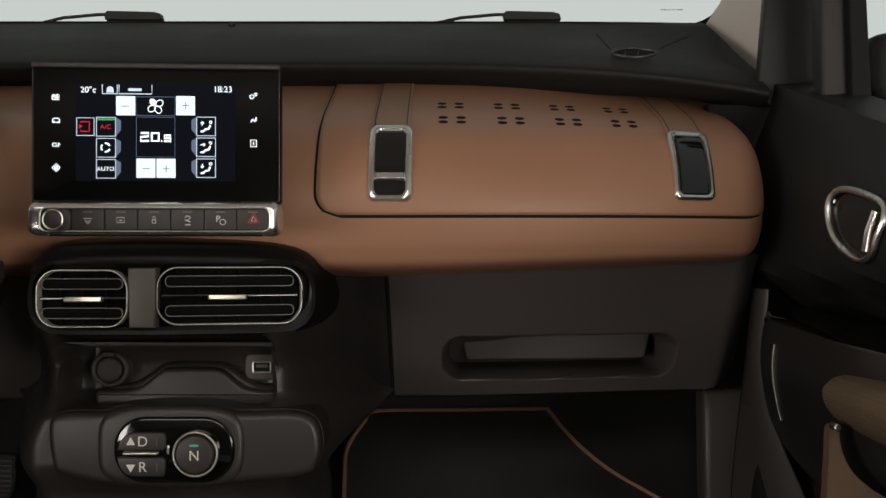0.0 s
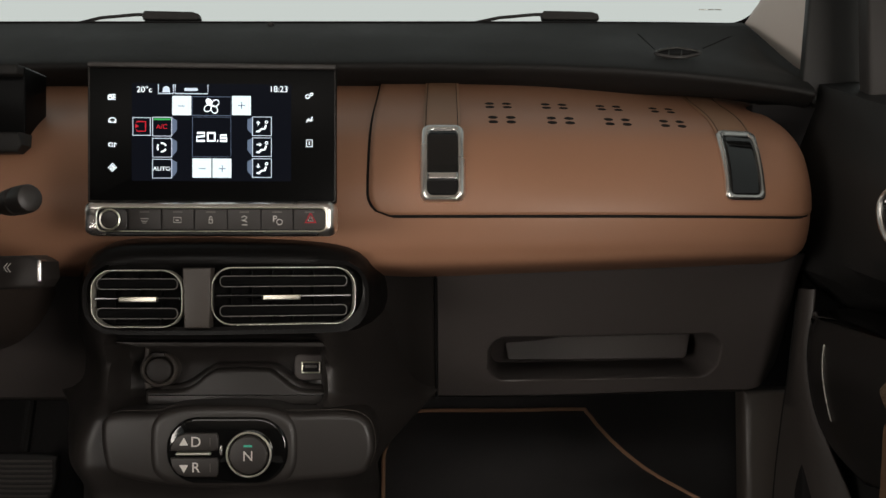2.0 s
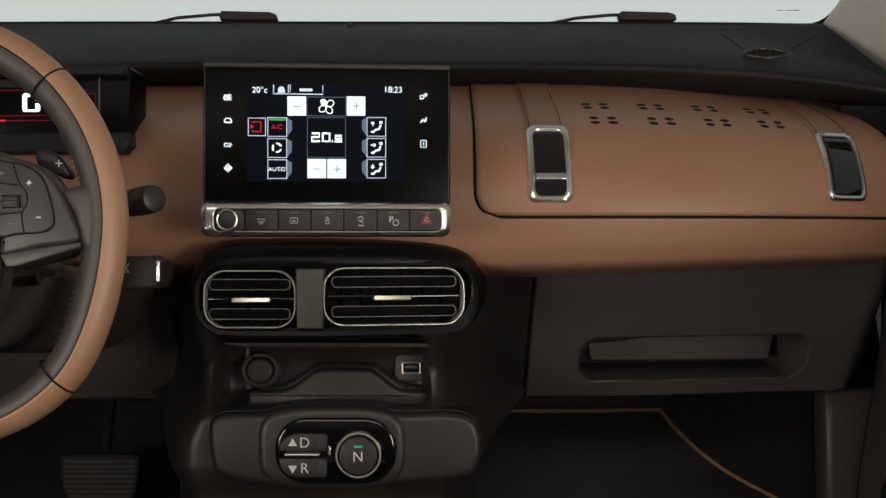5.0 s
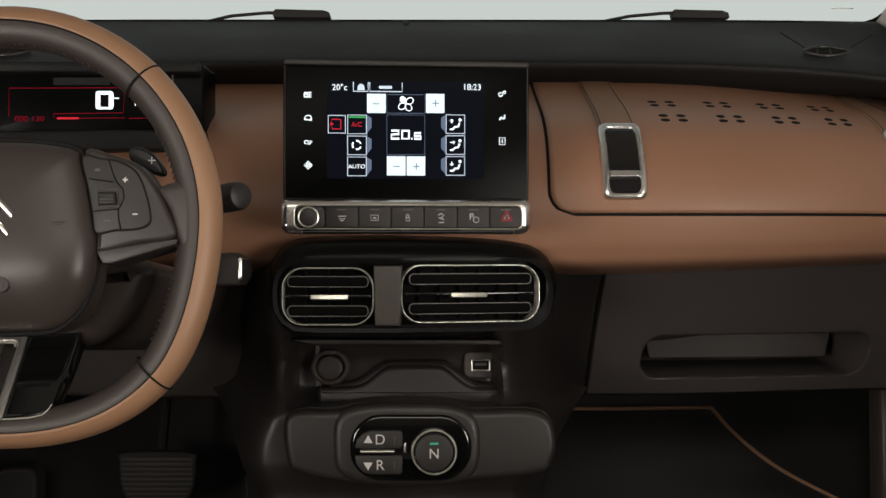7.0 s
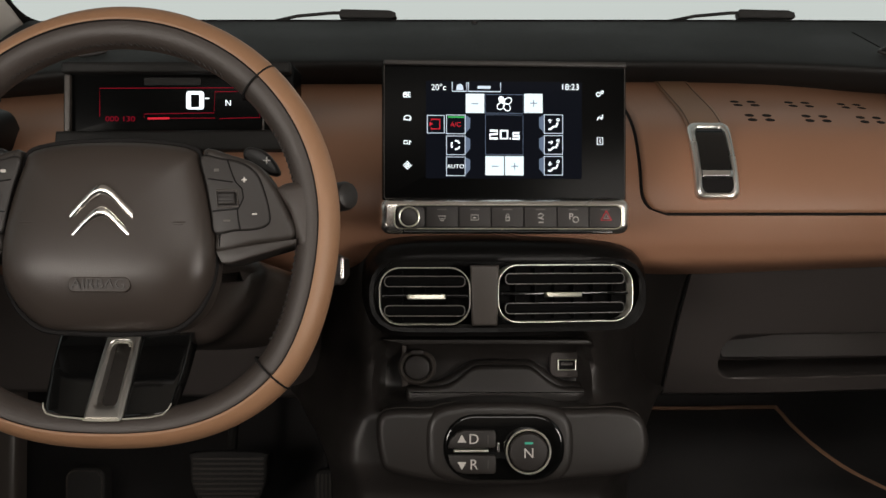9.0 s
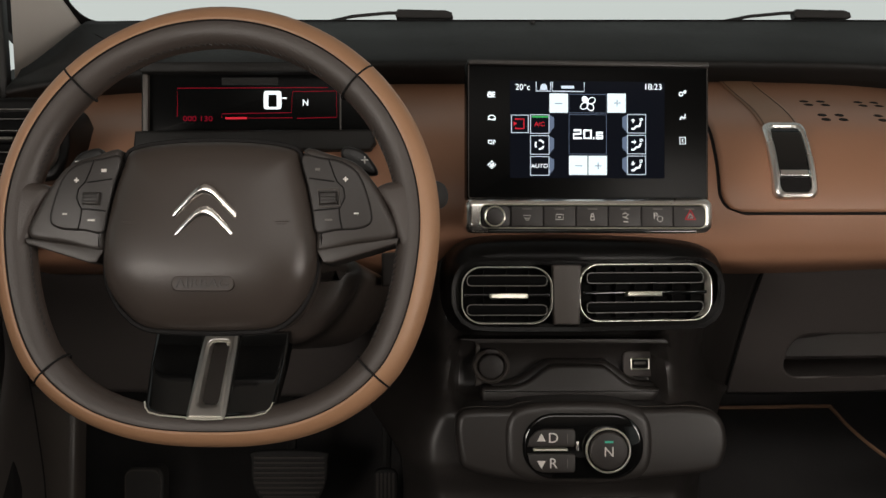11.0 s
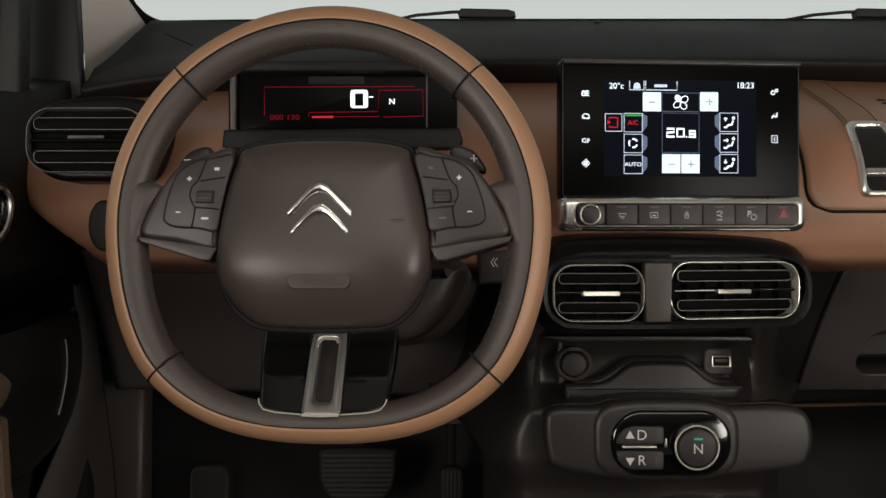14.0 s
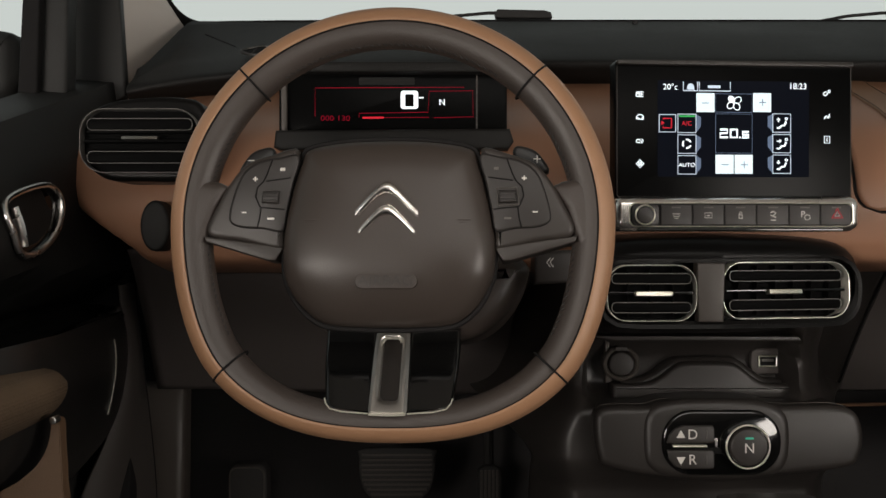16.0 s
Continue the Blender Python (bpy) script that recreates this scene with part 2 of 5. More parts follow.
def plate(pts, y, material, parent, name, t=0.0006):
    """A thin printed or lit shape that stands just proud of a face at y."""
    bm = bmesh.new()
    loft(bm, [[(x, yy, z) for x, z in pts] for yy in (y - t, y)])
    return part(name, bm, material, parent)


def stroke(pts, w, y, material, parent, name, closed=False):
    bm = tube([(x, y, z) for x, z in pts], w / 2, 6, closed, flat=0.5)
    return part(name, bm, material, parent)


# ---------------------------------------------------------------- the tan beam of the dashboard
PROFILE = spline([(1.47, 0.222), (1.40, 0.2036), (1.34, 0.181), (1.289, 0.1625), (1.235, 0.142), (1.195, 0.120), (1.170, 0.092),
                  (1.157, 0.066), (1.153, 0.040), (1.157, 0.016), (1.164, -0.004), (1.182, -0.0195), (1.26, -0.031)], 5)
LEFT_END, RIGHT_END = -1.000, 0.376


def beam(x, s, out=0.0):
    """A point of the beam's skin; s runs from 0 at the back of its top to 1 at its lower edge."""
    k = s * (len(PROFILE) - 1)
    i = min(int(k), len(PROFILE) - 2)
    a, b = PROFILE[i], PROFILE[i + 1]
    p = a.lerp(b, k - i)
    n = Vector((b.y - a.y, a.x - b.x)).normalized()
    p = p + n * out
    d = max(0.0, x + 0.06) if x > MID else max(0.0, -0.50 - x)
    g = (0.62 if x > MID else 0.36) * d * d
    rise = 0.012 * smooth(0.6, 1.0, s) * smooth(-0.1, 0.33, x)
    drop = 0.012 * smooth(0.35, 0.0, s) * smooth(0.05, 0.36, x)
    y, z = p.x + g, p.y + rise - drop
    e = max(0.0, min(RIGHT_END - x, x - LEFT_END - 0.085 * smooth(0.56, 0.93, s)))
    r = 0.052
    if e < r:
        f = max(0.0, 1 - (1 - e / r) ** 3.2) ** 0.42
        cy, cz = 1.255 + g, 0.075
        y, z = cy + (y - cy) * f, cz + (z - cz) * f
    return Vector((x, y, z))


XS = steps(LEFT_END, LEFT_END + 0.08, 16)[:-1] + steps(LEFT_END + 0.08, RIGHT_END - 0.08, 90)[:-1] + steps(RIGHT_END - 0.08, RIGHT_END, 16)
SS = steps(0, 1, 60)
dashboard = thing("dashboard", "moulded tan and black car dashboard between the two doors", "dashboard")
part("fascia", sheet(lambda x, s: beam(x, s), XS, SS), TAN, dashboard, "soft tan moulded fascia", solid=0.003)


def s_of(z, lo=0.0, hi=1.0):
    """The place along the profile at which it has the height z."""
    return min(steps(lo, hi, 300), key=lambda s: abs(beam(-0.06, s).z - z))


S_GAP = s_of(0.0350)
glovebox_lid = thing("glovebox", "tan top-opening glovebox lid with two strap clasps and pressed dimples", "glovebox")


LID_L, LID_R = -0.130, RIGHT_END - 0.004


def lid_left(s):
    """The lid's left edge, with its rounded lower corner."""
    d = max(0.0, (s - (S_GAP - 0.075)) / 0.075)
    return LID_L + 0.022 * (1 - math.sqrt(max(0.0, 1 - d * d)))


lid_bm = sheet(lambda u, s: beam(lid_left(s) + (LID_R - lid_left(s)) * u, s, 0.003), steps(0, 1, 80), steps(0.0, S_GAP, 50))
part("lid", lid_bm, TAN, glovebox_lid, solid=0.004)
seam = [beam(lid_left(s) - 0.0012, s, 0.0015) for s in steps(0.02, S_GAP, 40)]
seam += [beam(x, S_GAP + 0.005, 0.0014) for x in steps(lid_left(S_GAP) + 0.004, RIGHT_END - 0.003, 50)]
part("seam", tube(seam, 0.0017, 8), DARK, glovebox_lid, "dark shut line round the lid")

for n_strap, (x0, x1, z_top) in enumerate(((-0.0755, -0.0355, 0.133), (0.2505, 0.2945, 0.128))):
    st = s_of(0.122)
    bm = sheet(lambda x, s: beam(x, s, 0.0052), steps(x0, x1, 8), steps(0.01, st, 30))
    strap = part("strap", bm, STRAP, glovebox_lid, "brown leather strap", solid=0.003)
    for xs in (x0 + 0.003, x1 - 0.003):
        part("stitching", tube([beam(xs, s, 0.0068) for s in steps(0.01, st, 30)], 0.0004, 6), DARK, strap)

for n_clasp, (x0, x1, z1, z0) in enumerate(((-0.0775, -0.0315, 0.1250, 0.0470), (0.2475, 0.2985, 0.1260, 0.0500))):
    s0, s1 = s_of(z1), s_of(z0)

    def clasp_point(p, out):
        return beam(x0 + (x1 - x0) * p[0], s0 + (s1 - s0) * p[1], out)

    w, h = x1 - x0, 0.088
    o = [((x + w / 2) / w, (z + h / 2) / h) for x, z in rrect(0, 0, w, h, 0.009, 6)]
    fine_o = [Vector(a).lerp(Vector(b), k / 4) for a, b in zip(o, o[1:] + o[:1]) for k in range(4)]

    def shrunk(m):
        return [Vector((0.5 + (p.x - 0.5) * (1 - 2 * m / w), 0.5 + (p.y - 0.5) * (1 - 2 * m / h))) for p in fine_o]

    bm = bmesh.new()
    rr = [[clasp_point(p, q) for p in shrunk(m)] for m, q in ((0, 0.001), (0.0, 0.006), (0.0010, 0.0090), (0.0026, 0.0110), (0.0046, 0.0118), (0.0066, 0.0110), (0.0080, 0.0086), (0.0086, 0.002))]
    loft(bm, rr, caps=(False, False))
    clasp = part("clasp", bm, CHROME, glovebox_lid, "rounded satin chrome clasp with a gloss black insert")
    bm = sheet(lambda u, v: clasp_point((0.12 + 0.76 * u, 0.07 + 0.86 * v), 0.0085), steps(0, 1, 8), steps(0, 1, 20))
    part("insert", bm, GLOSS, clasp, "gloss black insert", solid=0.002)
    if n_clasp == 0:
        bm = sheet(lambda u, v: clasp_point((0.15 + 0.70 * u, 0.655 + 0.075 * v), 0.0112), steps(0, 1, 8), steps(0, 1, 6))
        part("latch", bm, EMBLEM, clasp, "bright chrome latch bar", solid=0.003)
        bm = sheet(lambda u, v: clasp_point((0.14 + 0.72 * u, 0.745 + 0.17 * v), 0.0092), steps(0, 1, 8), steps(0, 1, 6))
        part("latch_window", bm, DARK, clasp, "matt black window under the latch", solid=0.002)

# pressed dimples on the lid, the shade of each hollow put in as a black disc
for row, z_d in enumerate((0.1587, 0.1357)):
    sd = s_of(z_d)
    for k in range(4):
        xc = (0.0085, 0.0100)[row] + (0.0645, 0.0645)[row] * k
        for i in (-1, 1):
            for j in (-1, 1):
                bm = bmesh.new()
                ring = []
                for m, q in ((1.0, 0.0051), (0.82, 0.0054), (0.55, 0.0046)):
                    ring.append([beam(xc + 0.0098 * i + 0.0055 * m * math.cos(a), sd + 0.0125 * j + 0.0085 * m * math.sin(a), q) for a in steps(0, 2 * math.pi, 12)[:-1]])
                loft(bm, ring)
                part("dimple_shade", bm, DARK, glovebox_lid)


# ---------------------------------------------------------------- the black upper dashboard
def crest(x):
    return 0.2215 - 0.032 * (abs(x - MID) / 0.66) ** 4


def upper(x, s):
    d = abs(x - MID)
    c = crest(x)
    taper = smooth(0.638, 0.672, d)
    lip = 1 - 0.45 * smooth(0.45, 0.66, d)
    prof = [(1.47, c - 0.004), (1.405, c - 0.019 * lip), (1.382, c - 0.017 * lip), (1.366, c - 0.009 * lip), (1.358, c - 0.001), (1.364, c + 0.006), (1.40 - 0.02 * taper, c + 0.024 - 0.010 * taper),
            (1.47 - 0.08 * taper, c + 0.055 - 0.035 * taper), (1.575 - 0.17 * taper, 0.3155 - 0.095 * taper)]
    k = s * (len(prof) - 1)
    i = min(int(k), len(prof) - 2)
    t = k - i
    a, b = Vector(prof[i]), Vector(prof[i + 1])
    z0, z3 = Vector(prof[max(i - 1, 0)]), Vector(prof[min(i + 2, len(prof) - 1)])
    p = 0.5 * (2 * a + (b - z0) * t + (2 * z0 - 5 * a + 4 * b - z3) * t * t + (3 * a - z0 - 3 * b + z3) * t ** 3)
    return Vector((x, p.x, p.y))


part("upper_pad", sheet(upper, steps(-0.945, -0.90, 16)[:-1] + steps(-0.90, 0.35, 100)[:-1] + steps(0.35, 0.395, 16), steps(0, 1, 48)), BLACK, dashboard, "black grained upper pad", solid=0.003)
part("rear_seal", tube([(x, 1.574, 0.3160 - 0.002 * abs((x - MID) / 0.6) ** 6) for x in steps(-0.875, 0.325, 40)], 0.0028, 8), DARK, dashboard, "black rubber seal under the glass")
# demister vents at both ends and the sensor on the upper pad
for sx in (1, -1):
    xv = MID + sx * (0.2376 - MID)
    vent = thing("demister_vent", "small black diamond demister vent set in the upper dashboard", "vent", group="demister vents")
    pts = [(xv - 0.026, 0.2435), (xv, 0.2365), (xv + 0.030, 0.2440), (xv + 0.002, 0.2520)]
    path = spline([(x, 1.372 + (z - 0.2205) * 1.55, z + 0.0015) for x, z in pts], 6, True)
    part("rim", tube(path, 0.0022, 8, True), SATIN, vent)
    bm = bmesh.new()
    bm.faces.new([bm.verts.new(p + Vector((0, 0, -0.0005))) for p in path])
    part("opening", bm, DARK, vent, solid=0.002)
    for k in (-0.012, 0.004):
        part("slat", tube([(xv + k, 1.398, 0.2395), (xv + k + 0.005, 1.418, 0.2510)], 0.0012, 6), RUBBER, vent)
    for q in ([(xv - sx * 0.037, 1.47, 0.281), (xv - sx * 0.030, 1.395, 0.2480)], [(xv + sx * 0.034, 1.41, 0.2515), (xv + sx * 0.085, 1.475, 0.279)]):
        part("shut_line", tube(q, 0.0008, 6), DARK, vent)
sensor = ground_thing("light_sensor", slab(ellipse(-0.2914, 0.3102, 0.004, 0.003, 16), 1.548, 1.57, 0.001), RUBBER, "small round black light sensor on the dashboard", "sensor")

# ---------------------------------------------------------------- windscreen, pillars, wipers
outer = rrect(MID, 0.52, 1.56, 0.46, 0.06, 8)
inner = rrect(MID, 0.531, 2 * (0.3995 - MID), 0.420, 0.05, 8)


def screen_y(z):
    return 1.60 - 0.75 * (z - 0.32)


bm = frame_ring(outer, inner, 0.0, 0.006, 0.001)
for v in bm.verts:
    v.co.y += screen_y(v.co.z)
windscreen = thing("window_1", "car windscreen with a black printed border", "windscreen", kind="structure")
part("frit_border", bm, DARK, windscreen)
bm = bmesh.new()
for x in (0, 1, 2):
    box(0.3068 + 0.011 * x, 0.3068 + 0.011 * x + 0.009, screen_y(0.337) - 0.002, screen_y(0.337), 0.3370, 0.3379, bm)
part("sticker_print", bm, TAB, windscreen)
for xc, name in ((-0.4839, "wiper"), (0.0856, "wiper")):
    wiper = thing("windscreen_wiper", "black windscreen wiper resting at the base of the glass", "wiper", group="windscreen wipers")
    bm = tube([(xc - 0.100, 1.625, 0.3255), (xc - 0.06, 1.61, 0.3310), (xc - 0.01, 1.61, 0.3355), (xc + 0.03, 1.61, 0.3360)], 0.0024, 8)
    part("blade", bm, RUBBER, wiper)
    o = [(xc + 0.002, 0.3275), (xc + 0.076, 0.3265), (xc + 0.083, 0.3285), (xc + 0.081, 0.3355), (xc + 0.072, 0.3385), (xc + 0.004, 0.3400), (xc + 0.0, 0.334)]
    part("arm_cap", slab(o, 1.603, 1.62, 0.002), RUBBER, wiper)


# ---------------------------------------------------------------- doors
def door_side(sx, name, label):
    """One front door with the pillar beside it; sx is +1 for the passenger's side."""
    def X(x):
        return MID + sx * (x - MID) - (0.010 if sx < 0 else 0.0)

    door = thing(name, label, "car door", kind="structure")

    def skin(d, u):
        belt = 0.190 - 0.31 * (1.365 - d)
        x = 0.383 + 0.17 * (1.365 - d) + 0.030 * smooth(belt - 0.10, belt, u) - 0.012 * smooth(-0.05, -0.25, u) + 0.075 * smooth(-0.02, -0.085, u) * smooth(1.02, 1.10, d)
        return Vector((X(x), d, u))

    def skin_row(d, k):
        belt = 0.190 - 0.31 * (1.365 - d) + 0.005
        if k < 0:
            return skin(d, belt) + Vector((sx * 0.06, 0, 0.004))
        return skin(d, belt + (-0.62 - belt) * k)

    part("inner_panel", sheet(skin_row, steps(1.385, 0.30, 40), [-1] + steps(0, 1, 30)), DOORB, door, "black moulded door panel", solid=0.004)
    # sail panel, window frame and glass edge
    far = 0.0 if sx > 0 else 0.006
    o = [(X(x), z) for x, z in ((0.3865 + far, 0.185), (0.462, 0.150), (0.470, 0.40), (0.404 + far * 0.4, 0.40))]
    part("sail_panel", slab(o, 1.385, 1.40, 0.004), DOORB, door)
    o = [(X(x), z) for x, z in ((0.4390, 0.135), (0.4720, 0.125), (0.4640, 0.40), (0.4340, 0.40))]
    part("window_frame", slab(o, 1.30, 1.33, 0.006), SIDE if sx > 0 else DOORB, door)
    o = [(X(x), z) for x, z in ((0.4690, 0.130), (0.4930, 0.120), (0.4790, 0.40), (0.4610, 0.40))]
    part("window_seal", slab(o, 1.285, 1.30, 0.003), DARK, door)
    # pull handle: satin chrome loop round a dark cup
    loop = (1.1849, 0.0572), (1.17, 0.0623), (1.137, 0.0566), (1.1008, 0.0448), (1.0899, 0.0307), (1.0949, 0.0116), (1.1049, -0.0067), (1.1264, -0.0113), (1.1588, 0.0006), (1.1803, 0.0184), (1.1884, 0.0424)
    path = spline([skin(d, u) + Vector((-sx * 0.007, 0, 0)) for d, u in loop], 5, True)
    handle = part("pull_handle", tube(path, 0.0036, 10, True), CHROME, door, "satin chrome release handle loop")
    bm = bmesh.new()
    mid = sum(path, Vector()) / len(path)
    loft(bm, [[p for p in path], [mid + (p - mid) * 0.93 + Vector((sx * 0.004, 0, 0)) for p in path], [mid + (p - mid) * 0.5 + Vector((sx * 0.005, 0, 0)) for p in path]], caps=(False, True))
    part("cup", bm, GLOSS, handle, "dark recess behind the handle")
    part("lever", tube([skin(*p) + Vector((-sx * 0.008, 0, 0)) for p in ((1.1028, 0.0366), (1.1059, 0.0172), (1.1109, -0.0022))], 0.005, 8, flat=0.5), CHROME, handle, "chrome release lever")
    # black filler plate added to close the see-through gap at the hinge side
    o = [(X(x), z) for x, z in ((0.330, 0.180), (0.480, 0.180), (0.480, -0.45), (0.392, -0.45), (0.392, -0.02), (0.330, -0.02))]
    part("hinge_filler", slab(o, 1.400, 1.430, 0.002), DARK, door)
    # gloss black switch panel
    bm = bmesh.new()
    top = spline([(0.385, 1.33, -0.075), (0.405, 1.24, -0.068), (0.425, 1.13, -0.080), (0.45, 1.0, -0.095), (0.48, 0.85, -0.11)], 5)
    low = spline([(0.380, 1.31, -0.100), (0.372, 1.22, -0.112), (0.375, 1.12, -0.130), (0.390, 1.0, -0.140), (0.41, 0.85, -0.15)], 5)
    loft(bm, [[(X(p.x), p.y, p.z) for p in r] for r in (top, [a.lerp(b, 0.5) + Vector((-0.004, 0, 0.004)) for a, b in zip(top, low)], low)], closed=False)
    panel = part("switch_panel", bm, GLOSS, door, "gloss black window switch panel", solid=0.004)
    for k in (0, 1)[: 2 if sx < 0 else 1]:
        x_s, y_s = (0.405 - 0.0175 * k) if sx < 0 else 0.4029, 1.12
        part("switch_tip", box(X(x_s) - 0.0035, X(x_s) + 0.0035, y_s - 0.014, y_s - 0.008, -0.099 - 0.001 - 0.002 * k, -0.099 + 0.001 - 0.002 * k), CHROME, panel)
    # rounded map-pocket shell, its edge highlight drawn as a pale strip, set in the door's front trim
    rim_line = spline([(0.386, 1.335, -0.078), (0.381, 1.335, -0.100), (0.379, 1.335, -0.135), (0.385, 1.335, -0.180), (0.3965, 1.335, -0.214), (0.413, 1.335, -0.241), (0.445, 1.335, -0.275)], 5)
    belly = spline([(0.376, 1.24, -0.082), (0.367, 1.24, -0.105), (0.365, 1.24, -0.135), (0.369, 1.24, -0.166), (0.3765, 1.24, -0.194), (0.392, 1.24, -0.222), (0.425, 1.24, -0.262)], 5)
    back = spline([(0.382, 1.10, -0.090), (0.374, 1.10, -0.115), (0.372, 1.10, -0.145), (0.378, 1.10, -0.176), (0.390, 1.10, -0.205), (0.41, 1.10, -0.235), (0.445, 1.10, -0.275)], 5)
    end = [p + Vector((0.035, -0.25, -0.01)) for p in back]
    mids = [a.lerp(b, 0.55) + Vector((-0.006, 0, 0)) for a, b in zip(rim_line, belly)]
    bm = bmesh.new()
    loft(bm, [[(X(p.x), p.y, p.z) for p in r] for r in (rim_line, mids, belly, back, end)], closed=False)
    pocket = part("pocket_shell", bm, POCKET, door, "curved glossy dark map-pocket shell", solid=0.003, smooth=70)
    part("pocket_gap", tube([(X(p.x - 0.001), p.y - 0.001, p.z) for p in rim_line], 0.0016, 6), DARK, pocket)
    part("edge_highlight", tube([(X(p.x - 0.0022), p.y - 0.002, p.z) for p in belly[5:20]], 0.0008, 6), TAB, pocket, "thin pale strip drawn as the highlight on the pocket's edge")
    # padded armrest with a tan pull strap below
    o = spline([(0.3565, -0.137), (0.362, -0.125), (0.378, -0.118), (0.43, -0.113), (0.52, -0.110), (0.56, -0.16), (0.50, -0.215), (0.415, -0.186), (0.386, -0.171), (0.365, -0.155)], 4, True)
    ring = [[(X(c.x), 1.045 + dy, c.y) for c in [Vector(q) for q in offset([(p.x, p.y) for p in o], g)]] for dy, g in ((0.03, -0.006), (0.012, 0.0), (-0.20, 0.0), (-0.21, -0.01))]
    bm = bmesh.new()
    loft(bm, [[(x, y, z) for x, y, z in r] for r in ring])
    part("armrest", bm, FABRIC, door, "brown woven fabric armrest pad")
    bm = bmesh.new()
    o = spline([(0.3562, -0.1655), (0.3628, -0.1645), (0.3659, -0.184), (0.3741, -0.2035), (0.39, -0.2188), (0.4079, -0.2291), (0.4182, -0.2506), (0.3567, -0.2506), (0.3531, -0.2199), (0.3546, -0.1917)], 4, True)
    loft(bm, [[(X(p.x), y + 0.02 * smooth(0.40, 0.36, p.x), p.y) for p in o] for y in (1.03, 1.012)])
    part("pull_strap", bm, BROWN_STRAP, door, "brown leather pull strap", bevel=0.003)
    part("strap_stud", slab(ellipse(X(0.3565), -0.1617, 0.003, 0.0035, 16), 1.015, 1.03, 0.001), CHROME, door)
    # lower sill trim and kick panel
    front = spline([(0.3838, 1.385, -0.048), (0.3828, 1.386, -0.065), (0.378, 1.400, -0.147), (0.378, 1.43, -0.214), (0.379, 1.465, -0.301), (0.380, 1.48, -0.37)], 5)
    rear = spline([(0.3875, 1.337, -0.048), (0.3862, 1.337, -0.065), (0.380, 1.337, -0.140), (0.397, 1.337, -0.216), (0.432, 1.337, -0.300), (0.455, 1.337, -0.37)], 5)
    bm = bmesh.new()
    loft(bm, [[(X(p.x), p.y, p.z) for p in r] for r in ([p + Vector((0.010, 0.008, 0)) for p in front], front, [a.lerp(b, 0.5) + Vector((-0.003, 0, 0)) for a, b in zip(front, rear)], rear)], closed=False)
    part("sill_trim", bm, SILL, door, "dark grey front trim", solid=0.003, smooth=60)
    part("sill_seal", tube([(X(p.x + 0.002), p.y + 0.006, p.z) for p in front], 0.0035, 8), DARK, door, "black rubber door seal")
    kick = ground_thing("kick_panel", slab([(X(0.3505), -0.1902), (X(0.43), -0.1902), (X(0.43), -0.50), (X(0.3544), -0.50)], 1.52, 1.56, 0.012), GREYP, "dark grey footwell kick panel beside the door", "kick panel", kind="structure")
    # pale inner pillar trim
    o = [(x, z) for x, z in ((0.366, 0.15), (0.366, 0.306), (0.370, 0.314), (0.379, 0.3285), (0.387, 0.3428), (0.400, 0.372), (0.411, 0.42), (0.424, 0.42), (0.418, 0.33), (0.413, 0.15))]
    bm = slab(o, 0.0, 0.03, 0.003)
    for v in bm.verts:
        v.co.y += 1.47 + 3.0 * (0.413 - v.co.x)
        v.co.x = X(v.co.x)
    ground_thing("pillar_trim", bm, PILLAR, "pale grey windscreen pillar trim", "pillar", kind="structure")
    mirror_o = spline([(X(x), z) for x, z in ((0.545, 0.19), (0.537, 0.24), (0.540, 0.262), (0.555, 0.272), (0.62, 0.275), (0.66, 0.24), (0.62, 0.17))], 5, True)
    ground_thing("door_mirror", slab([(p.x, p.y) for p in mirror_o], 1.40, 1.48, 0.02), DOORB, "black door mirror housing outside the window", "mirror")
    return door


door_side(1, "door_1", "black passenger door with a chrome handle and brown armrest")
door_side(-1, "door_2", "black driver's door with a chrome handle and brown armrest")


# ---------------------------------------------------------------- lower dashboard panels
POCK = (0.1455, -0.136, 0.290408, 0.056032)


def lower(x, k):
    """The receding lower panel, k from 0 at its top to 1 at its lower edge."""
    side = smooth(0.0, 0.36, x)
    y0, y1 = 1.224 + 0.085 * side, 1.41 + 0.04 * side
    z0, z1 = -0.0175 + 0.012 * side, -0.188 + 0.002 * side
    y = y0 + (y1 - y0) * (k ** 0.85)
    z = z0 + (z1 - z0) * k
    return Vector((x, y, z))


def lower_right(x, k):
    p = lower(x, k)
    d = in_rrect(p.x, p.z, POCK[0], POCK[1] + 0.004, POCK[2], POCK[3], 0.022)
    p.y += 0.135 * smooth(0.002, -0.008, d)
    if k > 0.97:
        p.y += 0.03
    p.z += 0.028 * smooth(0.330, 0.376, x) ** 2 * k ** 4
    e = 0.376 - x
    if e < 0.03:
        p.y += 0.03 * (1 - e / 0.03) ** 2
    return p


part("lower_panel", sheet(lower_right, steps(-0.0605, 0.376, 260), steps(0, 0.96, 150) + [1.0]), LOWER, dashboard, "black lower panel with a long recessed grip", solid=0.002)
# black sheet added to darken the grip recess in place of shade
shade_bm, quads = bmesh.new(), {}
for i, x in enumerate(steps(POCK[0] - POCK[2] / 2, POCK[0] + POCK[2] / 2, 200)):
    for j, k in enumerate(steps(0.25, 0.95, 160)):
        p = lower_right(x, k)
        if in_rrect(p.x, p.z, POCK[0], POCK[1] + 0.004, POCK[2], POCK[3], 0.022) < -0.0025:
            quads[i, j] = shade_bm.verts.new(p + Vector((0, -0.0012, 0)))
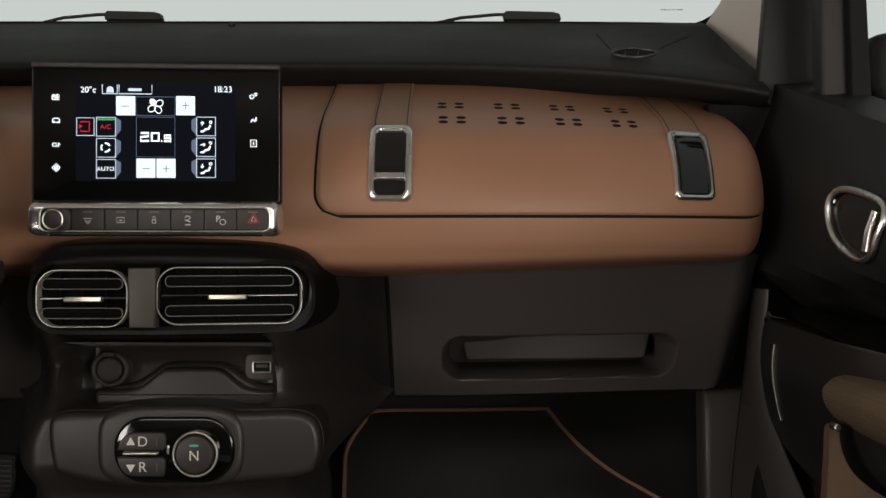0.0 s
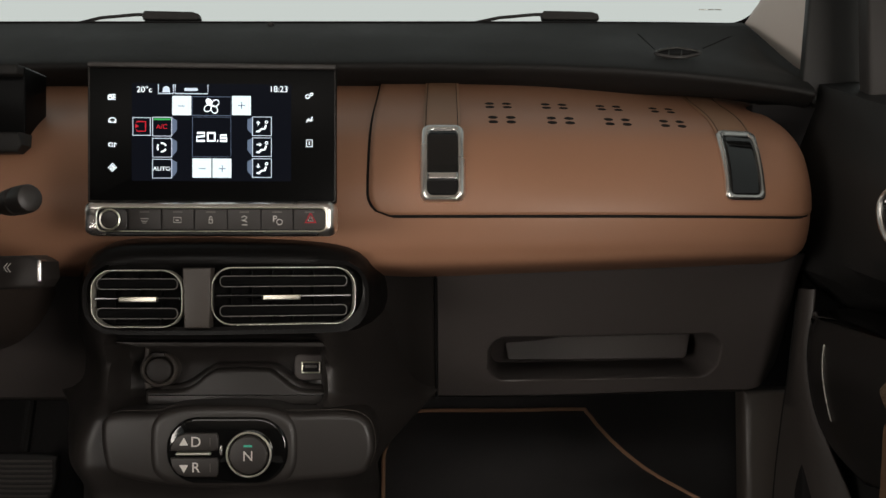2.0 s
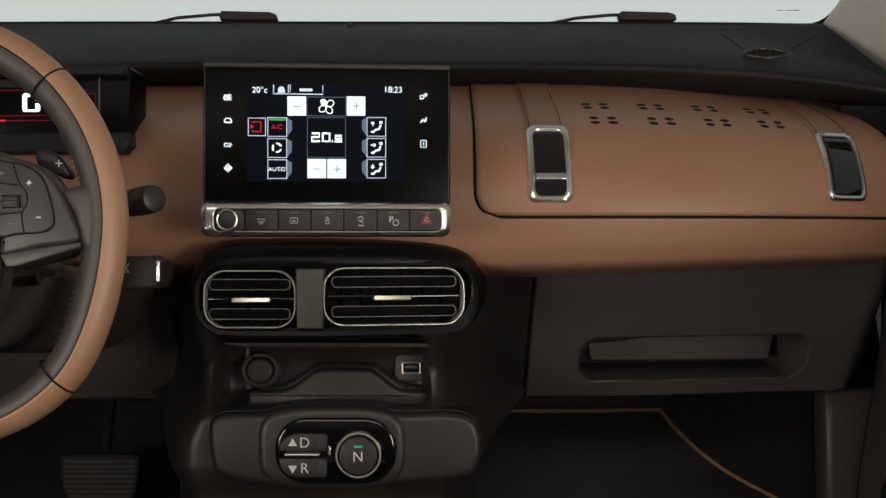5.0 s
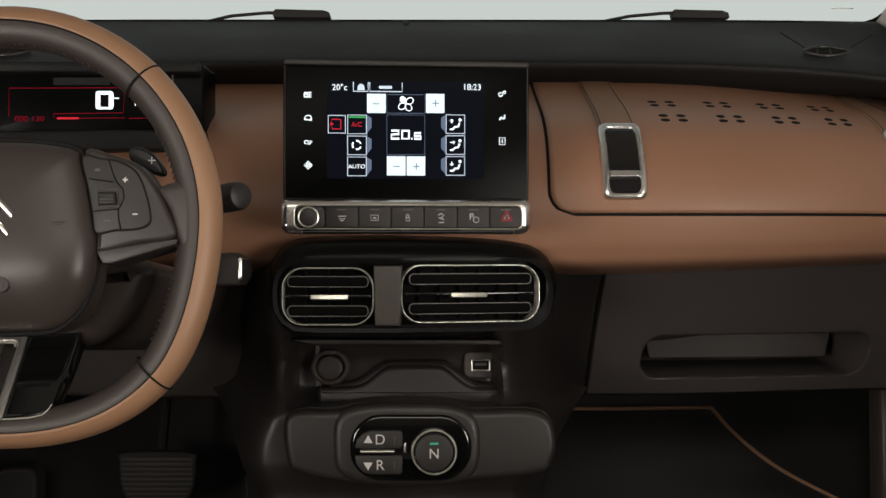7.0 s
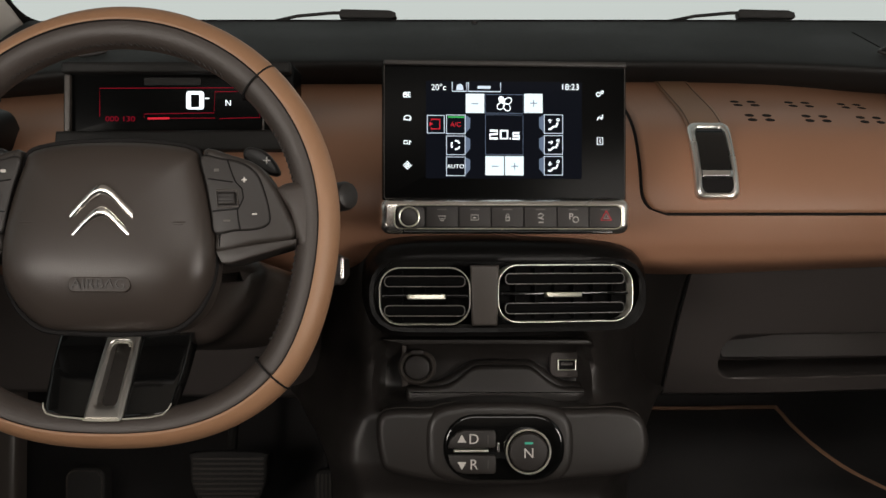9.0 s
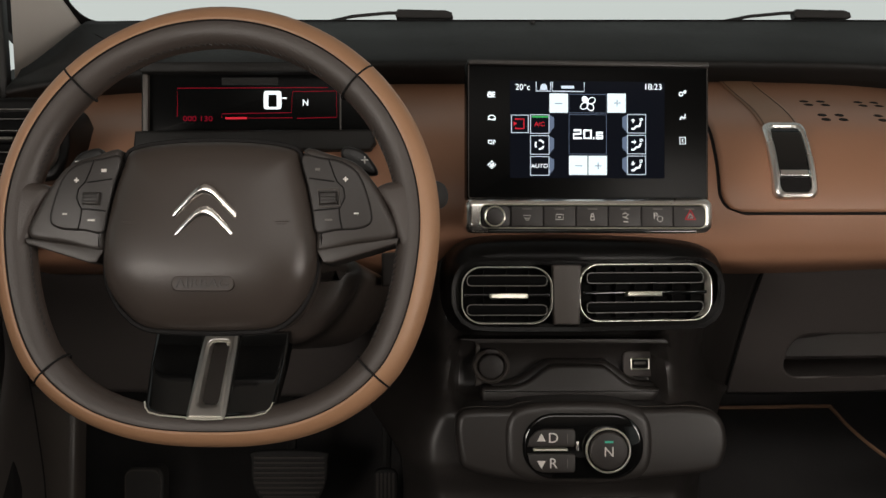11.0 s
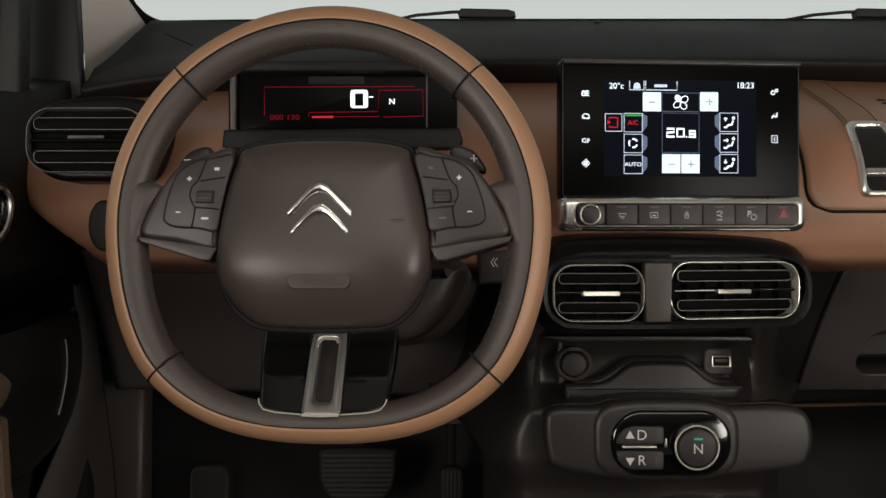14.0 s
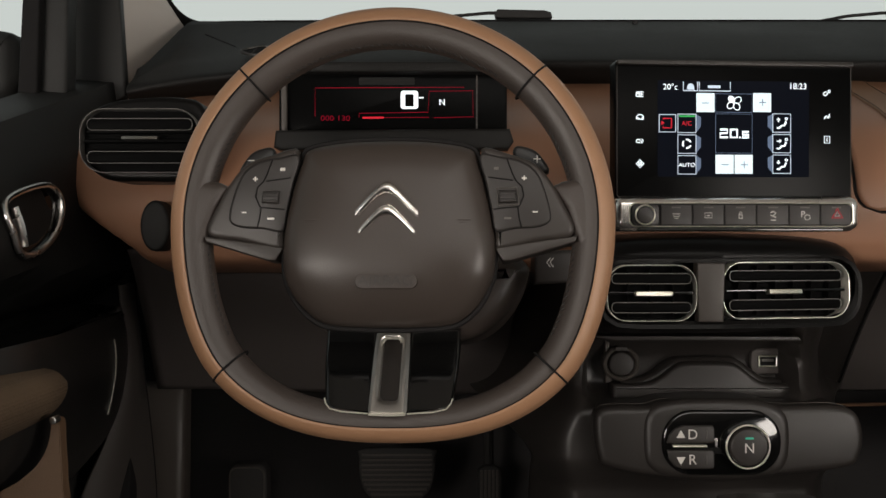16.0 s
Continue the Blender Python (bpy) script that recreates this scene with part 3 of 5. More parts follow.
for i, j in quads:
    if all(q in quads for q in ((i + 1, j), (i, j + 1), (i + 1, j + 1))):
        shade_bm.faces.new([quads[q] for q in ((i, j), (i + 1, j), (i + 1, j + 1), (i, j + 1))])
part("recess_shade", shade_bm, DARK, dashboard, "added black sheet that shades the grip recess")
part("panel_joint", tube([lower(-0.0625, k) + Vector((0, -0.001, 0)) for k in steps(0, 0.97, 20)], 0.0014, 6), DARK, dashboard)
part("console_flank", sheet(lambda x, k: lower(x, k) + Vector((0, 0.001 - 0.02 * smooth(-0.09, -0.14, x), 0)), steps(-0.15, -0.0645, 20), steps(0, 1, 30)), SATIN, dashboard, solid=0.002)
o = [(0.0180, -0.0800), (0.2825, -0.0800), (0.2670, -0.1440), (0.0320, -0.1450)]
bm = bmesh.new()
loft(bm, [[(x, y - 0.05 * (0.28 - x) * (y < 1.51), z) for x, z in o] for y in (1.495, 1.515)])
part("grip_bar", bm, LOWER, dashboard, "satin black grip bar inside the recess", bevel=0.0015)
# driver's side
part("knee_panel", sheet(lambda x, k: lower(MID * 2 - x, k) + Vector((2 * x - 2 * MID, 0.0, 0.0)), steps(-0.93, -0.40, 40), steps(0, 1, 30)), LOWER, dashboard, "black knee panel under the steering column", solid=0.003)

# ---------------------------------------------------------------- centre console
CX = -0.293
console = thing("centre_console", "black moulded centre console under the touch screen", "console")


def stack(x, z):
    """The console's front as a relief over x and z."""
    top, bot = -0.01, -0.30
    t = (z - bot) / (top - bot)
    half = 0.150 + 0.015 * smooth(-0.16, -0.21, z) - 0.01 * smooth(-0.225, -0.27, z)
    y = 1.165 + 0.030 * smooth(-0.075, -0.13, z) - 0.022 * smooth(-0.150, -0.180, z) + 0.022 * smooth(-0.225, -0.265, z)
    d = abs(x - CX) - half
    y += 0.20 * smooth(-0.035, 0.075, d) + 0.4 * max(0, d) ** 1.2
    r = in_rrect(x, z, CX, -0.130, 0.225, 0.082, 0.014)
    y += 0.048 * smooth(0.004, -0.008, r)
    return Vector((x, y, z))


def flank(z):
    return 0.185 + 0.05 * smooth(-0.02, -0.15, z) - 0.068 * smooth(-0.165, -0.235, z)


part("body", sheet(lambda u, z: stack(CX + u * flank(z), z), steps(-1, 1, 120), steps(0.0, -0.36, 120)), SATIN, console, "satin black moulded body", solid=0.002)
# gloss vent surround: an arch-topped plate
o = spline([(-0.4125, -0.0330), (-0.4070, -0.0110), (-0.3870, 0.0030), (-0.3404, 0.0062), (-0.2646, 0.0066), (-0.1900, 0.0060), (-0.1480, -0.0005),
            (-0.1290, -0.0190), (-0.1265, -0.0530), (-0.1450, -0.0780), (-0.1947, -0.0850), (-0.3112, -0.0865), (-0.3900, -0.0840), (-0.4090, -0.0640)], 5, True)
o2 = rrect(-0.2680, -0.0473, 0.2700, 0.0655, 0.027, 8)


def polar(pts, cx, cz, n=96):
    """The outline, seen from a point within, at even angles."""
    out, m = [], len(pts)
    for k in range(n):
        a = 2 * math.pi * k / n
        c, sn = math.cos(a), math.sin(a)
        best = 0.0
        for i in range(m):
            (x1, z1), (x2, z2) = pts[i], pts[(i + 1) % m]
            x1, z1, x2, z2 = x1 - cx, z1 - cz, x2 - cx, z2 - cz
            d = c * (z2 - z1) - sn * (x2 - x1)
            if abs(d) > 1e-12:
                t = (x1 * (z2 - z1) - z1 * (x2 - x1)) / d
                u = (x1 * sn - z1 * c) / d
                if t > 0 and -1e-6 <= u <= 1 + 1e-6:
                    best = max(best, t)
        out.append((cx + best * c, cz + best * sn))
    return out


hx0, hz0 = -0.2680, -0.0473
ho, hi = polar([(p.x, p.y) for p in o], hx0, hz0), polar(o2, hx0, hz0)


def wrap(bm):
    """Bends the passenger's half of the hood back."""
    for v in bm.verts:
        v.co.y += 0.25 * max(0.0, v.co.x + 0.2813)
    return bm


bm = bmesh.new()
loft(bm, [[(x, y, z) for x, z in q] for y, q in ((1.25, offset(ho, 0.012)), (1.16, offset(ho, 0.006)), (1.120, ho), (1.110, offset(ho, -0.004)), (1.1045, offset(ho, -0.010)), (1.101, offset(hi, 0.004)), (1.102, hi), (1.13, hi))], caps=(False, False))
part("vent_hood", wrap(bm), HOODB, console, "satin black rounded hood round the vents", smooth=50)
part("vent_surround", wrap(slab(offset(o2, 0.001), 1.119, 1.13, 0)), HOODB, console, "semi-gloss black vent surround")


def air_vent(x0, x1, z1, z0, y, tab_x, tab_z, lit=True, label="black slatted centre air vent with a bright rim", vanes=True, turn=0.0):
    w, h, cx, cz = x1 - x0, z1 - z0, (x0 + x1) / 2, (z0 + z1) / 2
    vent = thing("air_vent", label, "air vent", turned(x0, y, turn), group="dashboard air vents")
    ro = rrect(cx, cz, w, h, h * (0.36 if vanes else 0.38), 8)
    part("rim", frame_ring(ro, offset(ro, -0.0010), y - 0.002, y + 0.014, 0.0006), TAB if vanes else EDGE, vent, "narrow rim")
    part("duct", slab(offset(ro, -0.002), y + 0.0118, y + 0.02, 0), VENTBLACK, vent, "dark duct")
    for zc in (0.755, 0.245):
        so = rrect(cx, z0 + h * zc, w * 0.88, h * 0.18, h * 0.075, 4)
        slat = part("slat", slab(so, y + 0.0005, y + 0.006, 0.002), VENTBLACK, vent)
        part("slat_edge", tube([(x, y + 0.0008, z) for x, z in so], 0.0005 if vanes else 0.0004, 6, True), EDGE, slat)
    if not vanes:
        for zc in (0.35, 0.64):
            part("slat", slab(rrect(cx, z0 + h * zc, w * 0.90, h * 0.05, h * 0.02, 3), y + 0.0008, y + 0.006, 0.001), VENTBLACK, vent)
    part("slat", slab(rrect(cx, z0 + h * 0.50, w * 0.94, h * 0.06, h * 0.025, 3), y + 0.0005, y + 0.008, 0.001), GLOSS if vanes else VENTBLACK, vent)
    n = max(4, int(w / 0.02))
    for k in range(1, n if vanes else 0):
        xk = x0 + w * k / n
        part("vane", box(xk - 0.0007, xk + 0.0007, y + 0.004, y + 0.0117, z0 + 0.004, z1 - 0.004), VENTBLACK, vent)
    bm, hh = bmesh.new(), 0.0026 if lit else 0.0020
    sect = ((0.004, 1.0), (-0.0035, 0.95), (-0.0046, 0.80), (-0.0056, -0.55), (-0.0050, -0.90), (0.004, -1.0))
    loft(bm, [[(tab_x + dx, y + q * f, tab_z + hh * v * f) for q, v in sect] for dx, f in ((-0.0190, 0.55), (-0.0180, 0.92), (-0.0165, 1.0), (0.0165, 1.0), (0.0180, 0.92), (0.0190, 0.55))])
    part("slider_tab", bm, SLIDER if lit else DIMCHROME, vent, "bright slider tab")
    return vent


air_vent(-0.3972, -0.3079, -0.0204, -0.0767, 1.098, -0.3508, -0.0492)
air_vent(-0.2813, -0.1385, -0.0178, -0.0752, 1.104, -0.2130, -0.0478, turn=14)
air_vent(-0.9300, -0.8080, 0.1390, 0.0730, 1.135, -0.8680, 0.1085, False, "gloss black slatted air vent at the driver's end of the dashboard", False)
end_hood = [(p.x, p.y) for p in spline([(-0.9340, 0.1080), (-0.9270, 0.1330), (-0.9050, 0.1470), (-0.8700, 0.1520), (-0.8300, 0.1520), (-0.8080, 0.1440), (-0.7980, 0.1080), (-0.8080, 0.0720), (-0.8300, 0.0655), (-0.8700, 0.0650), (-0.9050, 0.0670), (-0.9270, 0.0830)], 5, True)]
ground_thing("vent_bezel", slab(end_hood, 1.1475, 1.24, 0.006, steps=4), HOODB, "gloss black bezel round the driver's end air vent", "vent bezel")
part("vent_divider", slab([(-0.3079, -0.0185), (-0.2800, -0.0185), (-0.2815, -0.0772), (-0.3065, -0.0772)], 1.0965, 1.115, 0.002), GREYP, console, "dark grey divider between the vents")
# storage tray below the vents: ledge, socket, USB port
o = [(-0.3762, -0.1031), (-0.167, -0.1031), (-0.167, -0.0977), (-0.4003, -0.0977)]
part("tray_lip", slab(o[::-1], 1.182, 1.215, 0.0015), SATIN, console)
hump = spline([(-0.3740, -0.1700), (-0.3740, -0.1540), (-0.3640, -0.1525), (-0.3400, -0.1515), (-0.3240, -0.1465), (-0.3050, -0.1322), (-0.2917, -0.1286), (-0.2487, -0.1286), (-0.2360, -0.1322),
               (-0.2180, -0.1465), (-0.2040, -0.1515), (-0.1840, -0.1525), (-0.1750, -0.1540), (-0.1750, -0.1700)], 4)
part("tray_step", slab([(p.x, p.y) for p in hump], 1.210, 1.27, 0.005), SATIN, console, "raised step in the tray")
ridge = spline([(-0.3700, -0.1700), (-0.3640, -0.1500), (-0.3460, -0.1480), (-0.3300, -0.1420), (-0.3090, -0.1278), (-0.2950, -0.1240), (-0.2460, -0.1240), (-0.2320, -0.1278),
                (-0.2130, -0.1420), (-0.2000, -0.1480), (-0.1820, -0.1500), (-0.1780, -0.1700)], 4)
part("tray_ridge", slab([(p.x, p.y) for p in ridge], 1.224, 1.27, 0.007, steps=4), SATIN, console, "soft moulded ridge round the step")
part("tray_wall", slab([(-0.38, -0.1058), (-0.3745, -0.1088), (-0.3721, -0.1514), (-0.38, -0.1538)], 1.228, 1.26, 0.002), GREYP, console)
part("tray_wall", slab([(-0.1733, -0.1088), (-0.1678, -0.1058), (-0.1666, -0.1538), (-0.1739, -0.1514)], 1.228, 1.26, 0.002), GREYP, console)
socket = thing("power_socket", "round black capped power socket in the console tray", "socket")
sx0, sz0 = -0.3628, -0.131
part("collar", frame_ring(ellipse(sx0, sz0, 0.0205, 0.0190), ellipse(sx0, sz0, 0.0155, 0.0148), 1.222, 1.25, 0.002), GREYP, socket)
part("cap", slab(ellipse(sx0, sz0 - 0.0005, 0.0145, 0.0140), 1.220, 1.25, 0.003), BUTTON, socket)
part("pull_tab", slab(rrect(sx0, sz0 + 0.0165, 0.014, 0.005, 0.002), 1.218, 1.24, 0.001), BUTTON, socket)
usb = thing("usb_port", "small grey USB port with a bright metal edge", "usb port")
ux, uz = -0.1987, -0.1294
part("plate", slab(rrect(ux, uz, 0.03714, 0.028474, 0.007), 1.234, 1.27, 0.002), LOWER, usb)
uo = rrect(ux, uz, 0.020311, 0.01231, 0.001, 2)
part("metal_edge", tube([(x, 1.2322, z) for x, z in offset(uo, -0.0005)], 0.0009, 8, True), SLIDER, usb)
part("slot", slab(rrect(ux, uz, 0.017, 0.009, 0.001, 2), 1.2338, 1.25, 0), DARK, usb)
part("tongue", slab(rrect(ux, uz + 0.001, 0.013, 0.003, 0.0006, 2), 1.2328, 1.24, 0), FAINT, usb)

# selector pod
o = spline([(-0.4033, -0.1875), (-0.3997, -0.1728), (-0.3856, -0.1675), (-0.3492, -0.1669), (-0.3304, -0.1622), (-0.2845, -0.1599), (-0.2346, -0.1617), (-0.2081, -0.1669), (-0.1552, -0.1664), (-0.1317, -0.1746),
            (-0.124, -0.1963), (-0.127, -0.2169), (-0.1405, -0.231), (-0.2022, -0.2381), (-0.2728, -0.2463), (-0.3433, -0.2404), (-0.3903, -0.2298), (-0.3997, -0.2157)], 5, True)
pod = part("selector_pod", slab([(p.x, p.y) for p in o], 1.146, 1.24, 0.008, steps=5), SATIN, console, "dark lobed selector housing")
# grey cord drawn as the highlight line round the pod's edge
part("pod_highlight", tube([(p.x, 1.166, p.y) for p in o], 0.0006, 6, True), GREYP, pod)
mo = spline([(-0.3532, -0.2034), (-0.3497, -0.1743), (-0.3275, -0.162), (-0.2821, -0.1591), (-0.2308, -0.1614), (-0.2052, -0.1743), (-0.2005, -0.2034), (-0.2063, -0.2302), (-0.2296, -0.2413), (-0.2763, -0.2436), (-0.3258, -0.2407), (-0.3485, -0.2291)], 5, True)
part("pod_centre", slab([(p.x, p.y) for p in mo], 1.1425, 1.18, 0.010, steps=5, depth=0.008), SATIN, pod, "raised middle of the housing")
part("bezel", slab(rrect(-0.2728, -0.2039, 0.124046, 0.067766, 0.03216, 10), 1.1400, 1.16, 0.004), GLOSS, pod, "gloss black selector bezel")
gears = thing("gear_selector", "gear buttons and round rotary selector lettered in grey", "gear selector")
xl, xr = -0.3296, -0.281
for letter, zt, zb, cy in (("D", -0.1848, -0.2054, 779), ("R", -0.21, -0.2318, 830)):
    s = 1 if letter == "D" else -1
    o = [(xr - 0.002, zb + 0.0015), (xr, zb + 0.004), (xr, zt - 0.004), (xr - 0.002, zt - 0.001)]
    if letter == "D":
        o += [(xl + 0.016, zt - 0.001), (xl + 0.008, zt - 0.004), (xl + 0.002, zt - 0.011), (xl, zb + 0.0015)]
    else:
        o += [(xl, zt - 0.001), (xl + 0.002, zb + 0.011), (xl + 0.008, zb + 0.004), (xl + 0.016, zb + 0.0015)]
    key = part("key", slab(o, 1.1365, 1.15, 0.0015), BUTTON, gears)
    zc = (zt + zb) / 2
    text_mesh(letter, 0.0145, xl + 0.026, 1.1361, zc, PRINT, key)
    a = [(xl + 0.0095, zc - 0.003 * s), (xl + 0.0185, zc - 0.003 * s), (xl + 0.014, zc + 0.005 * s)]
    plate(a, 1.1364, PRINT, key, "arrow")
    plate(rrect(xl + 0.0405, zc, 0.0006, 0.009, 0.0002, 2), 1.1364, FAINT, key, "tick")
part("divider_bar", slab(rrect(-0.3062, -0.2068, 0.035419, 0.0026, 0.0012, 4), 1.1345, 1.15, 0.0012), SLIDER, gears, "bright divider bar")
kx, kz = -0.2488, -0.2061
knob = part("knob", slab(ellipse(kx, kz, 0.0195, 0.0195, 40), 1.124, 1.15, 0.0025), BUTTON, gears)
part("knob_seat", slab(ellipse(kx, kz, 0.0225, 0.0225, 40), 1.1300, 1.15, 0.001), GLOSS, knob)
part("knob_ring", tube([(x, 1.1290, z) for x, z in ellipse(kx, kz, 0.0219, 0.0219, 48)], 0.0013, 10, True), SLIDER, knob, "bright chrome ring")
text_mesh("N", 0.0140, kx, 1.1236, kz - 0.001, PRINT, knob)
plate(rrect(kx, kz + 0.0095, 0.0085, 0.0020, 0.0005, 2), 1.1238, MINT_LIT, knob, "indicator")
part("glint_stop", slab(rrect(-0.2785, -0.2036, 0.003, 0.010, 0.0012, 3), 1.1385, 1.15, 0.0008), CHROME, gears)
lower_console = ground_thing("console_bin", slab([(-0.2979, -0.2405), (-0.2806, -0.2378), (-0.2266, -0.2378), (-0.205, -0.2411), (-0.205, -0.5), (-0.2979, -0.5)], 1.00, 1.06, 0.004), SATIN, "dark front of the low storage bin between the seats", "console")

# ---------------------------------------------------------------- touch screen
tablet = thing("touch_screen", "upright black tablet touch screen showing the climate page", "touch screen", turned(-0.2748, 1.081, 4.5))
P = 0.000544
TX, TZ = -0.2748, 0.1126
o = rrect(TX, TZ - 0.0018, 0.2362, 0.1335, 0.003, 4)
part("housing", slab(o, 1.081, 1.105, 0.002), GLASS, tablet)
edge = rrect(TX, TZ - 0.0018, 0.2330, 0.1300, 0.002, 4)
part("bezel_edge", tube([(x, 1.0809, z) for x, z in edge], 0.0004, 5, True), GREYP, tablet, "fine polished bezel edge")
part("top_lip", slab(rrect(TX, 0.1753, 0.234417, 0.005, 0.0015, 3), 1.076, 1.10, 0.0012), SATIN, tablet)
part("display", slab(rrect(-0.2759, 0.1119, 0.150991, 0.093419, 0.001, 2), 1.0807, 1.083, 0), NIGHT_LIT, tablet, "lit display panel")
Y = 1.0805


def sx_(px):
    return -0.4256 + px * 0.000543


def sz_(py):
    return 0.2394 - py * 0.000543


def rect(x0, y0, x1, y1, m, name, y=0.0, r=0.0004):
    return plate(rrect((sx_(x0) + sx_(x1)) / 2, (sz_(y0) + sz_(y1)) / 2, abs(x1 - x0) * 0.000543, abs(y1 - y0) * 0.000543, r, 2), Y - y, m, tablet, name)


def outline(x0, y0, x1, y1, m, name, w=1.6, bottom_only=False):
    a = [(x0, y1), (x1, y1), (x1, y0), (x0, y0)]
    pts = [(sx_(x), sz_(y)) for x, y in a]
    if bottom_only:
        pts = [pts[3], pts[0], pts[1], pts[2]]
    return stroke(pts, w * 0.000543, Y - 0.0006, m, tablet, name, closed=not bottom_only)


def line(pts, w, m, name, closed=False):
    return stroke([(sx_(x), sz_(y)) for x, y in pts], w * 0.00063, Y - 0.0012, m, tablet, name, closed)


def words(body, size, x, y, m, name="lettering", stretch=1.0, fat=0.0):
    return text_mesh(body, size, sx_(x), Y - 0.0012, sz_(y), m, tablet, name, stretch, fat)


def arc(cx, cy, r, a0, a1, n=10):
    return [(cx + r * math.cos(radians(a)), cy - r * math.sin(radians(a))) for a in steps(a0, a1, n)]


words("20°c", 0.0080, 159, 161, WHITE_LIT)
words("18:23", 0.0082, 393, 158, WHITE_LIT)
outline(183, 151, 209, 167, FRAME_LIT, "tab_outline", 1.8, True)
outline(212, 151, 269, 167, FRAME_LIT, "tab_outline", 1.8, True)
plate([(sx_(x), sz_(y)) for x, y in [(190, 165)] + arc(196.5, 160, 6, 180, 0, 8)[0:] + [(203, 165)]][::-1], Y, FRAME_LIT, tablet, "home_icon")
rect(228, 157, 251, 162, FRAME_LIT, "station_bar")
for x0, y0 in ((207, 171), (311, 170), (242, 281), (277, 281)):
    rect(x0, y0, x0 + 33, y0 + 34, PALE_LIT, "pale_key")
for x, y in ((223, 189), (259, 299)):
    line([(x - 6, y), (x + 6, y)], 1.2, FOLD_LIT, "minus_sign")
for x, y in ((328, 187), (294, 299)):
    line([(x - 6, y), (x + 6, y)], 1.2, FOLD_LIT, "plus_sign")
    line([(x, y - 6), (x, y + 6)], 1.2, FOLD_LIT, "plus_sign")
outline(242, 172, 309, 205, FOLD_LIT, "cell_outline", 1.0)
outline(242, 208, 309, 278, FOLD_LIT, "cell_outline", 1.0)
for digit in (((250, 236), (263, 236), (263, 242), (250, 243), (250, 250), (264, 250)), ((269, 236), (281, 236), (281, 250), (269, 250), (269, 236), (275, 236)), ((285, 250), (287, 250)),
              ((302, 240), (291, 240), (291, 245), (302, 245), (302, 250), (290, 250))):
    line(digit, 3.3, WHITE_LIT, "temperature_digit")
for k, a in enumerate((125, 35, -55, -145)):
    c = (275.5 + 8 * math.cos(radians(a)), 188 - 8 * math.sin(radians(a)))
    pet = [(c[0] + 7.0 * math.cos(q) * math.cos(radians(a)) - 5.4 * math.sin(q) * math.sin(radians(a)), c[1] - 7.0 * math.cos(q) * math.sin(radians(a)) - 5.4 * math.sin(q) * math.cos(radians(a))) for q in steps(0, 2 * math.pi, 14)[:-1]]
    if k == 0:
        plate([(sx_(x), sz_(y)) for x, y in pet], Y, WHITE_LIT, tablet, "fan_blade")
    else:
        line(pet, 1.5, WHITE_LIT, "fan_blade", True)
for x0, y0, sd in ((173, 209, 1), (173, 246, 1), (173, 283, 1), (347, 207, -1), (347, 244, -1), (347, 281, -1)):
    xe = x0 + 33 if sd > 0 else x0
    q = [(xe, y0), (xe + 9 * sd, y0 + 5), (xe + 9 * sd, y0 + 22), (xe, y0 + 33)]
    plate([(sx_(x), sz_(y)) for x, y in (q if sd < 0 else q[::-1])], Y, FOLD_LIT, tablet, "key_fold")
    outline(x0, y0, x0 + 33, y0 + 33, FRAME_LIT, "key_outline", 1.7)
rect(175, 211, 205, 214, GREEN_LIT, "active_bar", 0.0006)
outline(139, 210, 169, 241, FRAME_LIT, "key_outline", 1.7)
words("A/C", 0.0062, 189, 226, RED_LIT)
words("AUTO", 0.0054, 189, 300, WHITE_LIT, stretch=1.1)
line([(146, 219), (146, 217), (161, 217), (161, 234), (146, 234), (146, 231)], 1.8, RED_LIT, "recirculation_icon")
plate([(sx_(x), sz_(y)) for x, y in ((143, 221), (149, 225), (143, 229))], Y, RED_LIT, tablet, "recirculation_arrow")
for a in (20, 140, 260):
    line(arc(189, 262, 7.5, a, a + 80, 6), 2.6, WHITE_LIT, "cycle_arrow")
for k, y in enumerate((224, 261, 298)):
    line([(354, y + 8), (358, y + 9), (363, y + 4), (368, y + 4), (371, y - 3)], 3.0, WHITE_LIT, "seat_icon")
    line(arc(371.5, y - 8, 2.2, 0, 330, 8), 1.4, WHITE_LIT, "head_rest_dot", True)
    for tip in (((354, y - 6), (357, y - 9), (360, y - 6)), ((359, y - 8), (362, y - 5), (359, y - 2)), ((354, y - 4), (357, y - 1), (360, y - 4)))[k:k + 1]:
        line(tip, 1.5, WHITE_LIT, "flow_arrow")
    line(((357, y - 8), (357, y - 2)) if k != 1 else ((354, y - 5), (361, y - 5)), 1.8, WHITE_LIT, "flow_arrow")
# shortcut icons on the bezel
for x, y in ((103, 175), (447, 170)):
    line(arc(x - 3, y, 3.4, 0, 330), 1.6, WHITE_LIT, "shortcut_icon", True)
    line([(x + 3, y - 5), (x + 3, y + 4)] if x < 200 else arc(x + 4, y - 4, 2.2, 0, 330), 1.6, WHITE_LIT, "shortcut_icon")
for y in (171, 175, 179):
    line([(97, y), (100, y - 1.5), (103, y), (106, y - 1.5), (110, y)], 1.2, WHITE_LIT, "shortcut_icon")
line([(99, 217), (101, 217)], 2.2, WHITE_LIT, "shortcut_icon")
line([(107, 217), (109, 217)], 2.2, WHITE_LIT, "shortcut_icon")
line(arc(104, 298, 3.2, 0, 330, 10), 1.2, WHITE_LIT, "shortcut_icon", True)
line([(98, 219), (98, 214), (101, 211), (107, 211), (110, 214), (110, 219), (98, 218)], 1.6, WHITE_LIT, "shortcut_icon")
